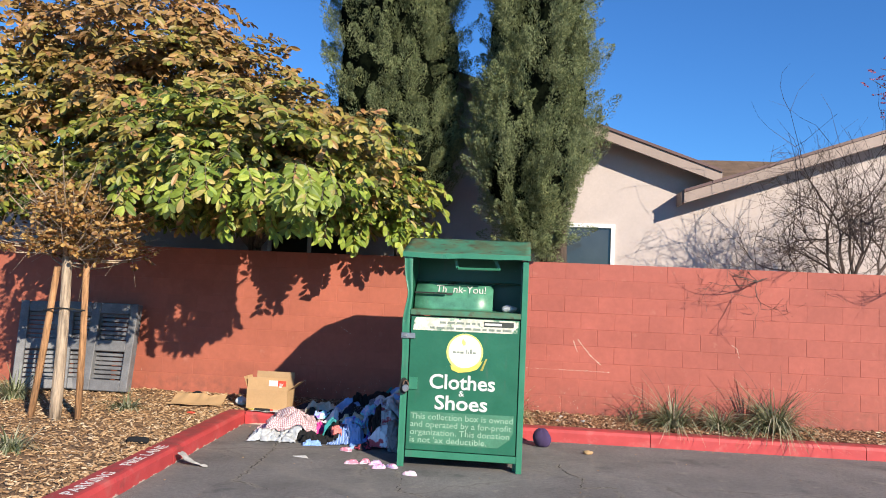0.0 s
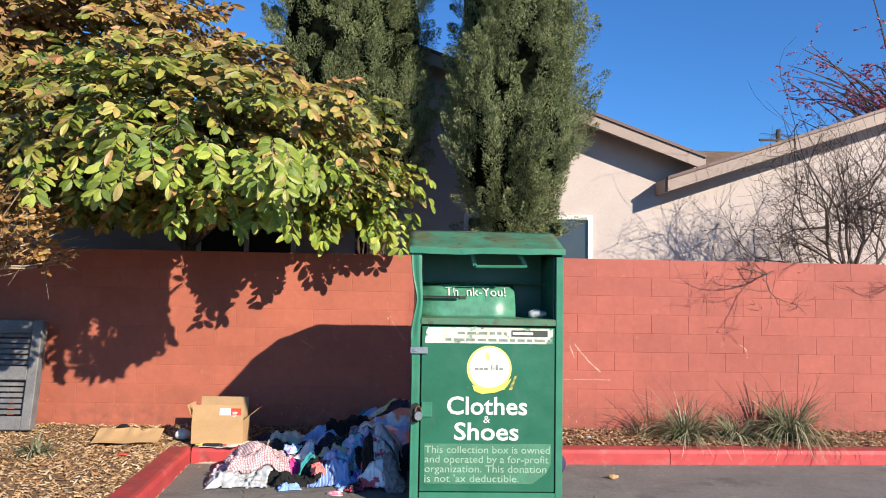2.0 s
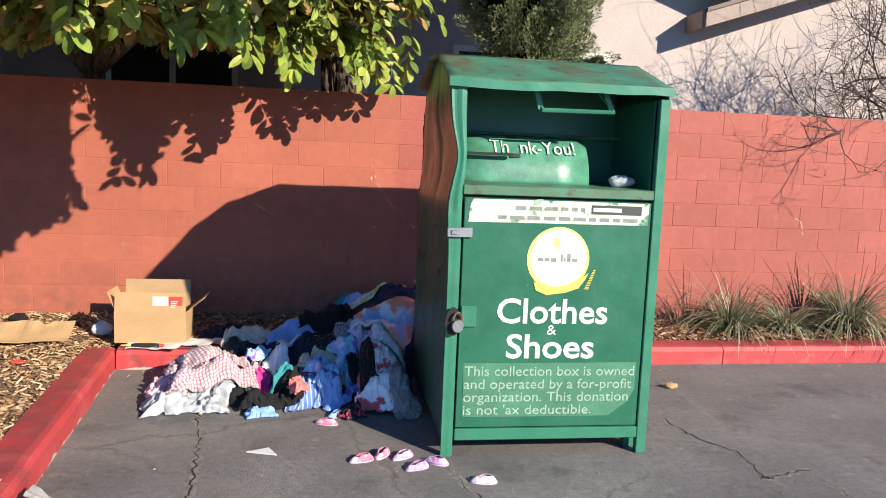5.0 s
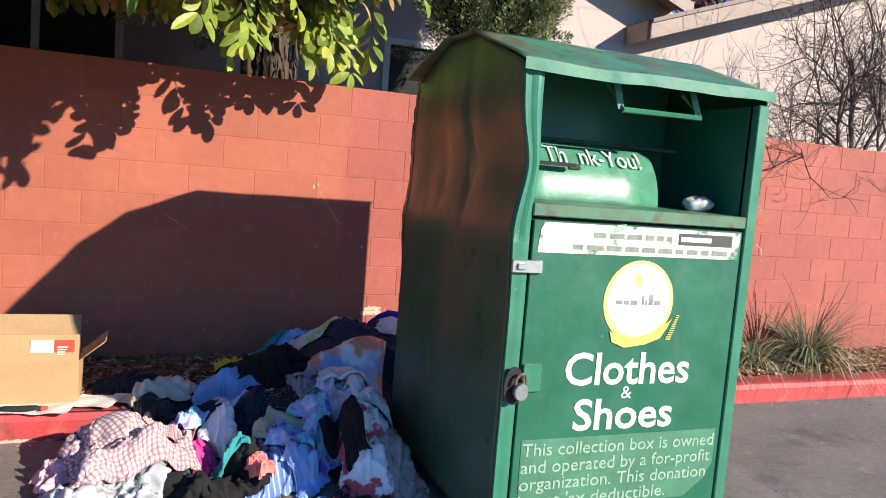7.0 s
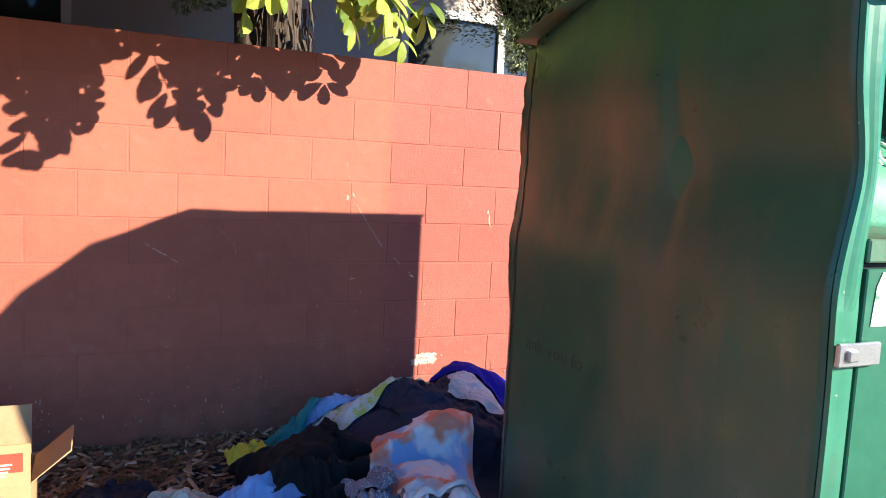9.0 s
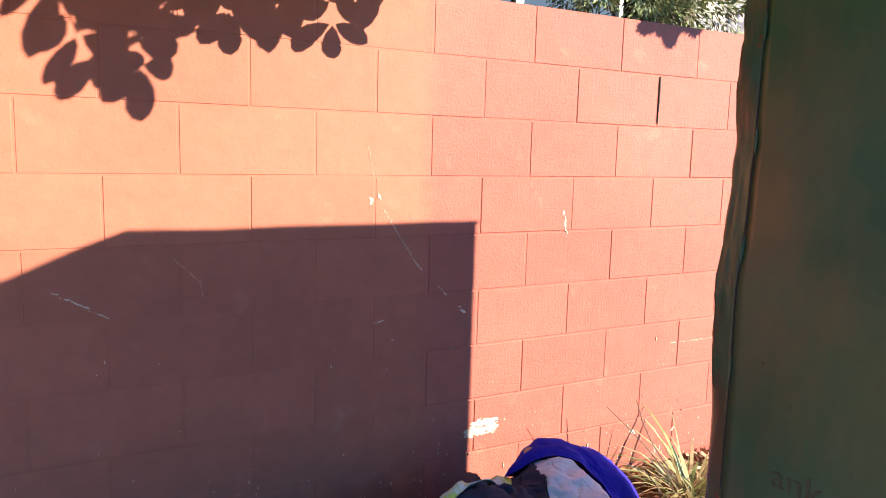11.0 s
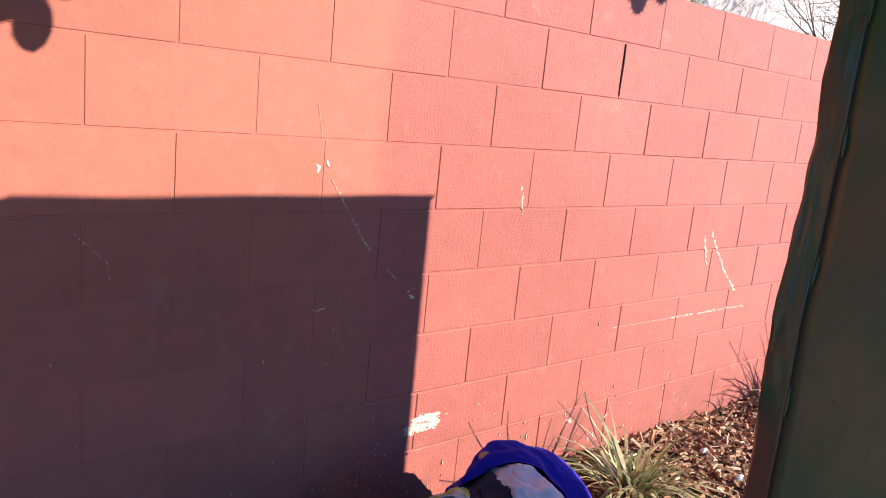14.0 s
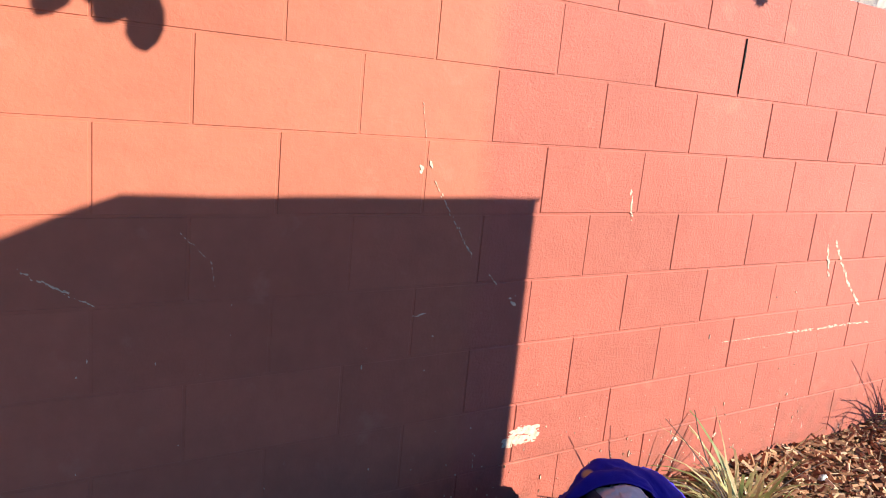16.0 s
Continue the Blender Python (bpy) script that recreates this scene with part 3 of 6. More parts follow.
def scuff(points, width, seed, name="paint_scuff"):
    """Slivers of bare pale paint scraped along a broken line on the wall, points as (x, z)."""
    r = random.Random(seed)
    b = Build()
    for (x0, z0), (x1, z1) in zip(points, points[1:]):
        length = math.hypot(x1 - x0, z1 - z0) + 1e-6
        dx, dz = (x1 - x0) / length, (z1 - z0) / length
        n = max(2, int(length / 0.004))
        for i in range(n):
            if n3(i * 0.31 + seed * 7.7, seed) < -0.18 or r.random() < 0.12:
                continue
            s = (i + r.random()) / n
            x, z, w = x0 + (x1 - x0) * s + r.gauss(0, 0.4 * width), z0 + (z1 - z0) * s + r.gauss(0, 0.4 * width), width * r.uniform(0.1, 0.6)
            k, far = r.randint(5, 7), r.uniform(1.2, 3.6)
            poly = []
            for j in range(k):
                a, m = math.tau * (j + 0.5 * r.random()) / k, r.uniform(0.6, 1.1)
                p, q = w * far * m * math.cos(a), w * m * math.sin(a)
                poly.append((x + p * dx - q * dz, z + p * dz + q * dx))
            b.extrude(poly, "y", WALL_Y - 0.0013 - 0.0007 * r.random(), WALL_Y + 0.002 + 0.001 * r.random())
    part(name, b, SCUFF, wall, "pale chipped paint marks")


SCUFF = mat_plain("chipped_pale_paint", (0.6, 0.46, 0.37), 0.85, 60, 0.35, 0)

# ---- clothes collection box ----
XL, XR, YF, YB = -0.405, 0.722, 7.01, 8.38
PROFILE = [(YF, 1.955), (7.5, 2.128), (7.86, 2.14), (YB, 2.0)]
box = thing("collection_box", (0.16, 7.67, 0.0), "dented green steel clothes collection box with white lettering", "donation box")


SEAM = 0.046


def lean(z):
    return -0.02 * max(0.0, (z - 1.4) / 0.6)


def dent(y, z):
    """How far the bashed flank lies inwards at a height and depth."""
    g = lambda c, w, q: math.exp(-((q - c) / w) ** 2)
    k = (y - YF) / (YB - YF)
    d = (0.036 * (1 - k) + 0.022 * k) * g(1.57 - 0.03 * k, 0.13 + 0.08 * k, z) - 0.012 * g(1.3, 0.12, z)
    d += 0.008 * g(7.52, 0.05, y) * g(1.75, 0.25, z) + 0.014 * max(0.0, 1 - abs(y - 7.56 - 0.03 * (z - 1.6)) / 0.05) * g(1.62, 0.3, z) + 0.006 * g(7.85, 0.06, y) * g(1.5, 0.3, z) - 0.012 * g(7.7, 0.2, y) * g(1.75, 0.2, z)
    d += 0.04 * k * max(0.0, (z - 1.5) / 0.4)
    d += 0.008 * n3(3.1 * y, 3.3 * z, 1) * (0.25 + max(0.0, min(1.0, (z - 0.7) / 0.6)))
    return d


def roof_z(y):
    for (y0, z0), (y1, z1) in zip(PROFILE, PROFILE[1:]):
        if y <= y1 or y1 == YB:
            return z0 + (z1 - z0) * (y - y0) / (y1 - y0)


def flank(u, v):
    y = YF + 0.01 + (YB - SEAM - YF - 0.01) * u
    z = 0.09 + (roof_z(y) - 0.004 - 0.09) * v
    return (XL + lean(z) + dent(y, z), y, z)


part("side_panel", Build().grid(60, 70, flank), GREENSIDE, box, "dented flank with brown mottling", smooth=True, thick=0.004)
part("side_panel", Build().extrude([(YF, 0.09), (YB, 0.09), (YB, 2.0)] + [p for p in PROFILE[::-1][1:]], "x", XR - 0.004, XR), GREEN, box)


def rear_corner(u, v):
    """The folded rear corner: turned inwards, crushed and crinkled above the middle."""
    z = 0.09 + 1.9 * v
    y = YB - SEAM + (SEAM + 0.008) * u
    crush = max(0.0, min(1.0, (z - 1.0) / 0.25))
    kink = 0.014 * n3(5.0 * z, 2.0) + 0.009 * n3(15 * z, 6 * u) + 0.006 * abs(n3(34 * z, 9.0))
    return (XL + lean(z) + dent(y, z) + (0.02 - 0.02 * crush) * u ** 1.6 + crush * kink * u ** 0.8, y + 0.006 * crush * n3(11 * z, 4.0) * u, z)


part("rear_corner", Build().grid(8, 110, rear_corner), GREENEDGE, box, "crushed rear corner with rust spots", smooth=True, thick=0.003)
seam_z = [0.1 + 1.86 * k / 60 for k in range(61)]
seam = part("side_seam", Build().tube([(XL + lean(z) + dent(YB - SEAM, z) - 0.0035, YB - SEAM + 0.003 * n3(3 * z, 8), z) for z in seam_z], [0.0022 + 0.0012 * n3(9 * z, 1) for z in seam_z], 5), BLACKHOLE, box, "dark welded seam")
for z in (0.35, 0.62, 0.83, 1.12, 1.36, 1.58, 1.8):
    part("weld_bead", Build().tube([(XL + lean(z + d) + dent(YB - SEAM, z + d) - 0.006, YB - SEAM - 0.002, z + d) for d in (-0.025, -0.008, 0.01, 0.028)], [0.0012, 0.003, 0.0026, 0.0012], 6), GREENEDGE, seam)
part("back_panel", Build().box(XL + 0.085, XR - 0.005, YB - 0.006, YB, 0.09, 1.99), GREENSIDE, box)
for (ya, za), (yb, zb) in zip(PROFILE, PROFILE[1:]):
    front = ya == YF

    def slab(u, v, ya=ya, za=za, yb=yb, zb=zb, front=front):
        y = ya + (yb - ya) * v - (0.02 if front else 0.0) * (1 - v)
        sag = 0.012 * n3(3 * u + ya, 2 * v) - 0.012 * math.exp(-((u - 0.25) / 0.2) ** 2) * (1 - v if front else 0)
        return (XL - 0.035 + (XR - XL + 0.052) * u, y, za + (zb - za) * v + 0.006 + sag)

    part("roof_panel", Build().grid(24, 10, slab), GREENROOF, box, "weathered green steel roof sheet", smooth=True, thick=0.006)


def lip(u, v):
    x = XL - 0.035 + (XR - XL + 0.052) * u
    sag = 0.012 * n3(3 * u + YF, 0) - 0.012 * math.exp(-((u - 0.25) / 0.2) ** 2)
    return (x, YF - 0.022 - 0.004 * math.sin(9 * u), 1.963 + sag - (0.044 + 0.006 * n3(6 * u, 3)) * v)


part("roof_lip", Build().grid(30, 3, lip), GREENPOST, box, thick=0.004)


def bent_post(u, v):
    z = 0.0 + 1.92 * v
    x = XL + lean(z) + dent(YF, z) * 0.9
    right = min(-0.345 + 0.3 * dent(YF, z), x + 0.085)
    return (x + (right - x) * u, YF - 0.004 + 0.004 * math.sin(2.2 * u * math.pi) * (1 if z > 1.3 else 0.2), z)


part("front_post", Build().grid(6, 60, bent_post), GREENPOST, box, "bent lighter green corner post", thick=0.012)
part("front_post", Build().box(0.672, XR + 0.004, YF - 0.012, YF + 0.03, 0.0, 1.905), GREENPOST, box, bevel=0.004)
part("bottom_rail", Build().box(-0.338, 0.672, YF - 0.01, YF + 0.03, 0.088, 0.15), GREENPOST, box, bevel=0.004)
for fx, fy in ((XL + 0.03, YB - 0.05), (XR - 0.03, YB - 0.05), (XR - 0.05, YF + 0.12)):
    part("foot", Build().box(fx - 0.03, fx + 0.03, fy - 0.03, fy + 0.03, 0.0, 0.1), GREENPOST, box, bevel=0.003)
part("floor_panel", Build().box(XL + 0.006, XR - 0.008, YF + 0.035, YB - 0.01, 0.088, 0.094), GREENSIDE, box)

door = part("door", Build().box(-0.335, 0.664, YF - 0.006, YF + 0.012, 0.158, 1.368), GREEN, box, "green steel door with white lettering", bevel=0.003)
part("door_seam", Build().box(-0.345, 0.674, YF + 0.014, YF + 0.018, 0.15, 1.378), BLACKHOLE, box)
part("shelf", Build().extrude([(YF - 0.012, 1.382), (YF - 0.012, 1.432), (7.52, 1.452), (7.52, 1.40)], "x", -0.345, 0.671), GREENROOF, box, "dusty green ledge", bevel=0.004)
# worn print low on the flank
print_me = words("ank-you fo", 0.066, Matrix.Identity(4), 0.0006)
px = [v.co.x for v in print_me.vertices]
stretch = 0.335 / (max(px) - min(px))
for v in print_me.vertices:
    y, z = 8.218 - (v.co.x - min(px)) * stretch, 0.915 + v.co.y
    v.co = (XL + lean(z) + dent(y, z) - 0.0045 - v.co.z, y, z)
letters("letter", print_me, mat_plain("worn_dark_print", (0.052, 0.07, 0.042), 0.6, 40, 0.4, 0), box, "worn dark letter", (0, -1, 0))
# inside of the mouth
part("inner_side", Build().box(-0.375, -0.365, YF + 0.03, 7.62, 1.40, 1.93), GREEN, box)
part("inner_side", Build().box(0.66, 0.668, YF + 0.035, 7.62, 1.40, 1.90), GREEN, box)
part("inner_back", Build().box(-0.365, 0.66, 7.60, 7.61, 1.40, 2.05), GREEN, box)
part("inner_top", Build().extrude([(YF + 0.03, 1.93), (YF + 0.03, 1.935), (7.5, 2.09), (7.6, 2.09), (7.6, 2.085), (7.5, 2.085)], "x", -0.365, 0.66), GREEN, box)


def drum(u, v):
    a = radians(1 + 89 * v)
    return (-0.345 + 0.745 * u, 7.52 - 0.27 * math.cos(a * 0.9), 1.43 + 0.27 * math.sin(a))


chute = part("chute_drum", Build().grid(4, 18, drum), DRUMGREEN, box, "curved green metal chute", smooth=True, thick=0.004)
part("hinge_bar", Build().tube([(-0.36, 7.5, 1.71), (0.66, 7.5, 1.71)], 0.009, 8), GREENROOF, box)
part("chute_bar", Build().box(-0.345, -0.04, 7.235, 7.26, 1.585, 1.6), BLACKHOLE, chute)
handle = part("chute_handle", Build().tube([(0.03, 7.16, 1.93), (0.07, 7.1, 1.828), (0.455, 7.1, 1.832), (0.40, 7.16, 1.93)], 0.012, 6), GREENPOST, box, "green bar handle")
for hx, hd in ((0.05, -0.03), (0.44, -0.045)):
    part("handle_plate", Build().extrude([(hx, 1.83), (hx + 0.03, 1.83), (hx + 0.03 + hd, 1.935), (hx + hd, 1.935)], "y", 7.105, 7.112), GREENPOST, handle)


def on_drum(me, z0, z1):
    for v in me.vertices:
        t = min(1.0, max(0.0, (v.co.z - 1.43) / 0.27))
        a = math.asin(t)
        v.co.y = 7.52 - 0.27 * math.cos(a * 0.9) - 0.009 + (v.co.y - 7.2)
        v.co.z += 0.004
    return me


letters("letter", on_drum(wide("Th", 0.1, 0.1, -0.15, 7.2, 1.6), 0, 0), WHITEVINYL, chute, "white peeling letter")
letters("letter", on_drum(wide("nk-You!", 0.1, 0.31, 0.018, 7.2, 1.6), 0, 0), WHITEVINYL, chute, "white letter")
part("tape_patch", on_drum(Build().box(-0.045, 0.012, 7.2, 7.203, 1.575, 1.69).mesh("tape_patch"), 0, 0), DARKVINYL, chute, "dark torn tape")

# lettering and stickers of the door
FY = YF - 0.0075
part("sticker_strip", Build().extrude([(-0.312, 1.245), (0.648, 1.248), (0.652, 1.362), (0.2, 1.364), (-0.29, 1.362), (-0.305, 1.33)], "y", FY - 0.001, FY), STRIP, door, "torn cream sticker strip")
r5 = random.Random(12)
for z, x0, x1 in ((1.322, -0.07, 0.30), (1.272, -0.16, 0.62)):
    x = x0
    while x < x1 - 0.02:
        w = min(r5.uniform(0.03, 0.085), x1 - x)
        part("faded_bar", Build().box(x, x + w, FY - 0.0022, FY - 0.001, z - 0.010, z + 0.010), BARGREY, door)
        x += w + 0.018
part("phone_plate", Build().box(0.335, 0.61, FY - 0.0024, FY - 0.001, 1.3, 1.348), DARKVINYL, door, "dark strip with worn pale bar")
part("faded_bar", Build().box(0.345, 0.50, FY - 0.0036, FY - 0.0024, 1.314, 1.334), WHITEVINYL, door)
part("tape_scrap", Build().extrude([(0.02, 1.335), (0.06, 1.345), (0.075, 1.372), (0.03, 1.366)], "y", FY - 0.003, FY - 0.001), PALEVINYL, door)


def disc(cx, cz, rx, rz, n=40, jag=0.0):
    return [(cx + rx * (1 + jag * n3(i * 0.7, 4)) * math.cos(i * math.tau / n), cz + rz * (1 + jag * n3(i * 0.7, 9)) * math.sin(i * math.tau / n)) for i in range(n)]


emblem = part("emblem", Build().extrude(disc(0.172, 1.062, 0.168, 0.168), "y", FY - 0.001, FY), LIME, door, "round lime and cream emblem sticker")
part("emblem_centre", Build().extrude(disc(0.174, 1.066, 0.15, 0.15), "y", FY - 0.002, FY - 0.001), CREAM, emblem)
part("emblem_leaf", Build().extrude([(0.155, 1.12), (0.14, 1.15), (0.15, 1.185), (0.178, 1.155), (0.178, 1.125)], "y", FY - 0.003, FY - 0.002), LIME, emblem)
for bx0, bx1, bz0, bz1 in ((0.062, 0.092, 1.045, 1.07), (0.098, 0.125, 1.045, 1.07), (0.131, 0.162, 1.043, 1.071), (0.186, 0.196, 1.045, 1.092), (0.203, 0.211, 1.045, 1.075), (0.219, 0.238, 1.045, 1.094), (0.246, 0.276, 1.045, 1.07)):
    part("emblem_bar", Build().box(bx0, bx1, FY - 0.0032, FY - 0.002, bz0 + 0.004, bz1 - 0.004), BARGREY, emblem)
part("emblem_tail", Build().extrude([(0.045, 0.94), (0.06, 0.895), (0.12, 0.872), (0.22, 0.885), (0.29, 0.91), (0.32, 0.95), (0.34, 0.99), (0.3, 0.962), (0.22, 0.925), (0.13, 0.912), (0.08, 0.925)], "y", FY - 0.0034, FY - 0.002), GOLD, emblem, "yellow curled tail")
part("emblem_bristle", (lambda b: [b.box(0.32 + 0.004 * i, 0.345 + 0.003 * i, FY - 0.003, FY - 0.002, 0.905 + 0.009 * i, 0.909 + 0.009 * i) for i in range(12)] and b)(Build()), GOLD, emblem)
letters("letter", wide("Clothes", 0.185, 0.60, -0.14, FY, 0.722, bold=0.003), WHITEVINYL, door, "bold white letter")
letters("letter", wide("&", 0.075, 0.05, 0.133, FY, 0.66), WHITEVINYL, door, "")
letters("letter", wide("Shoes", 0.18, 0.48, -0.083, FY, 0.535, bold=0.003), WHITEVINYL, door, "bold white letter")
part("faded_patch", Build().extrude([(-0.305, 0.505), (0.64, 0.51), (0.64, 0.36), (0.6, 0.29), (0.5, 0.215), (-0.3, 0.215)], "y", FY - 0.0006, FY), GREENPATCH, door, "faded green paint patch")
for text, width, z in (("This collection box is owned", 0.93, 0.438), ("and operated by a for-profit", 0.92, 0.368), ("organization. This donation", 0.905, 0.298), ("is not 'ax deductible.", 0.70, 0.228)):
    letters("letter", wide(text, 0.075, width, -0.298, FY - 0.0008, z), PALEVINYL, door, "pale worn letter")
hasp = part("hasp", Build().box(-0.42, -0.29, YF - 0.024, YF - 0.012, 1.165, 1.215).box(-0.4, -0.37, YF - 0.034, YF - 0.02, 1.178, 1.202), STEEL, box, "galvanised steel hasp", bevel=0.003)
part("lock_hole", Build().extrude(disc(-0.372, 0.73, 0.042, 0.075, 18), "y", YF - 0.03, YF - 0.024), BLACKHOLE, box)
lock = part("padlock", Build().extrude(disc(-0.352, 0.712, 0.03, 0.034, 22), "y", YF - 0.062, YF - 0.036), STEEL, box, "round worn steel padlock", bevel=0.004)
part("shackle", Build().tube([(-0.352 + 0.024 * math.cos(a), YF - 0.05, 0.742 + 0.04 * math.sin(a)) for a in [math.pi * k / 8 for k in range(9)]], 0.006, 6), RUSTY, lock)
part("lock_plate", Build().box(-0.33, -0.25, YF - 0.018, YF - 0.004, 0.70, 0.81), GREENPOST, box, bevel=0.003)

# ---- house behind the wall ----
HY, EY = 11.45, 11.02
house = thing("house", (2.0, HY, 0.2), "cream stucco house with taupe fascia and brown shingle roof", "house")


def rake_l(x):
    return 3.56 + (3.47 - x) * 0.358


def rake_r(x):
    return 3.25 + (x - 2.93) * 0.338


wall_poly = [(-9.0, 0.2), (11.0, 0.2), (11.0, rake_r(8.0) - 1.0), (8.0, rake_r(8.0) - 0.06), (3.62, rake_r(3.62) - 0.06), (3.46, rake_l(3.46) - 0.08), (-0.5, rake_l(-0.5) - 0.06), (-4.5, rake_l(-0.5) - 1.6), (-9.0, 2.9)]
W1 = (0.28, 2.03, 1.75, 2.77)
W2 = (-3.28, -1.97, 1.55, 2.78)


def wall_z(x):
    for (xa, za), (xb, zb) in zip(wall_poly[2:], wall_poly[3:]):
        if xb <= x <= xa:
            return za + (zb - za) * (x - xa) / (xb - xa)
    return 2.9


hw = Build()
cuts = sorted({-9.0, 11.0, *[p[0] for p in wall_poly[2:]], W1[0], W1[1], W2[0], W2[1]})
for xa, xb in zip(cuts, cuts[1:]):
    hole = next((w for w in (W1, W2) if w[0] <= xa and xb <= w[1]), None)
    za, zb = wall_z(xa), wall_z(xb)
    lows = [(0.2, hole[2]), (hole[3], None)] if hole else [(0.2, None)]
    for lo, hi in lows:
        hw.extrude([(xa, lo), (xb, lo), (xb, hi or zb), (xa, hi or za)], "y", HY, HY + 0.18)
part("wall", hw, STUCCO, house, "cream stucco wall", weld=True)
part("inner_wall", Build().box(-8.9, 10.9, HY + 2.5, HY + 2.6, 0.2, 2.85), SOFFIT, house)


def window(w, split, label):
    x0, x1, z0, z1 = w
    win = part("window", Build().box(x0, x1, HY - 0.03, HY + 0.06, z0, z0 + 0.06).box(x0, x1, HY - 0.03, HY + 0.06, z1 - 0.06, z1).box(x0, x0 + 0.06, HY - 0.03, HY + 0.06, z0 + 0.06, z1 - 0.06).box(x1 - 0.06, x1, HY - 0.03, HY + 0.06, z0 + 0.06, z1 - 0.06), FRAMEWHITE, house, label)
    xs = [x0 + 0.06, *split, x1 - 0.06]
    for a, b in zip(xs, xs[1:]):
        part("pane", Build().box(a - 0.006, b + 0.006, HY + 0.01, HY + 0.016, z0 + 0.06, z1 - 0.06), PANE, win)
    for s in split:
        part("mullion", Build().box(s - 0.03, s + 0.03, HY - 0.02, HY + 0.03, z0 + 0.06, z1 - 0.06), FRAMEWHITE, win)


window(W1, [1.15], "white framed sliding window")
window(W2, [-2.62], "white framed window with a mullion in deep shade")


def rake(f, xa, xb, y0, name):
    board = Build().extrude([(xa, f(xa) - 0.19), (xb, f(xb) - 0.19), (xb, f(xb) - 0.025), (xa, f(xa) - 0.025)], "y", y0, y0 + 0.04)
    part("fascia", board, FASCIA, house, "taupe painted fascia board", bevel=0.004)
    part("drip_edge", Build().extrude([(xa, f(xa) - 0.03), (xb, f(xb) - 0.03), (xb, f(xb) + 0.012), (xa, f(xa) + 0.012)], "y", y0 - 0.025, y0 + 0.02), DRIP, house)


def slope(f, xa, xb, y0, y1, rows):
    part("roof", Build().extrude([(xa, f(xa) - 0.05), (xb, f(xb) - 0.05), (xb, f(xb)), (xa, f(xa))], "y", y0 + 0.02, y1), SHINGLE, house, "brown shingle roof slope")
    part("soffit", Build().extrude([(xa, f(xa) - 0.075), (xb, f(xb) - 0.075), (xb, f(xb) - 0.055), (xa, f(xa) - 0.055)], "y", y0 + 0.045, HY + 0.1), SOFFIT, house)
    b = Build()
    for i in range(rows):
        x = xa + (xb - xa) * (i + 0.5) / rows
        y = y0 + 0.01
        while y < min(y1, y0 + 4):
            w = 0.3 + 0.1 * n3(i, y)
            h = 0.016 + 0.006 * n3(i * 3.1, y * 4)
            b.extrude([(x - 0.12, f(x - 0.12) - 0.004), (x + 0.1, f(x + 0.1) - 0.004), (x + 0.1, f(x + 0.1) + h), (x - 0.12, f(x - 0.12) + h * 0.6)], "y", y, y + w - 0.01)
            y += w
    part("shingles", b, SHINGLE, house, kind="stuff")


rake(rake_l, -0.5, 3.47, EY + 0.06, "rake")
slope(rake_l, -0.5, 3.47, EY + 0.06, 17.0, 16)
slope(lambda x: rake_l(-0.5) - (-0.5 - x) * 0.358, -4.6, -0.5, EY + 0.06, 17.0, 14)
rake(lambda x: rake_l(-0.5) - (-0.5 - x) * 0.358, -4.6, -0.5, EY + 0.06, "rake")
rake(rake_r, 2.93, 8.0, EY, "rake")
slope(rake_r, 2.93, 8.0, EY, 17.0, 20)
slope(lambda x: rake_r(8.0) - (x - 8.0) * 0.338, 8.0, 11.4, EY, 17.0, 12)
rake(lambda x: rake_r(8.0) - (x - 8.0) * 0.338, 8.0, 11.4, EY, "rake")
part("eave_end", Build().box(2.91, 2.935, EY + 0.04, HY + 0.3, 3.06, 3.245), FASCIA, house)
part("cross_roof", Build().add([(2.0, 12.6, 3.3), (7.5, 12.6, 3.3), (7.5, 15.5, 4.58), (2.0, 15.5, 4.58), (2.0, 15.6, 3.2), (7.5, 15.6, 3.2)], [(0, 1, 2, 3), (3, 2, 5, 4), (0, 4, 5, 1), (0, 3, 4), (1, 5, 2)]), SHINGLE, house)


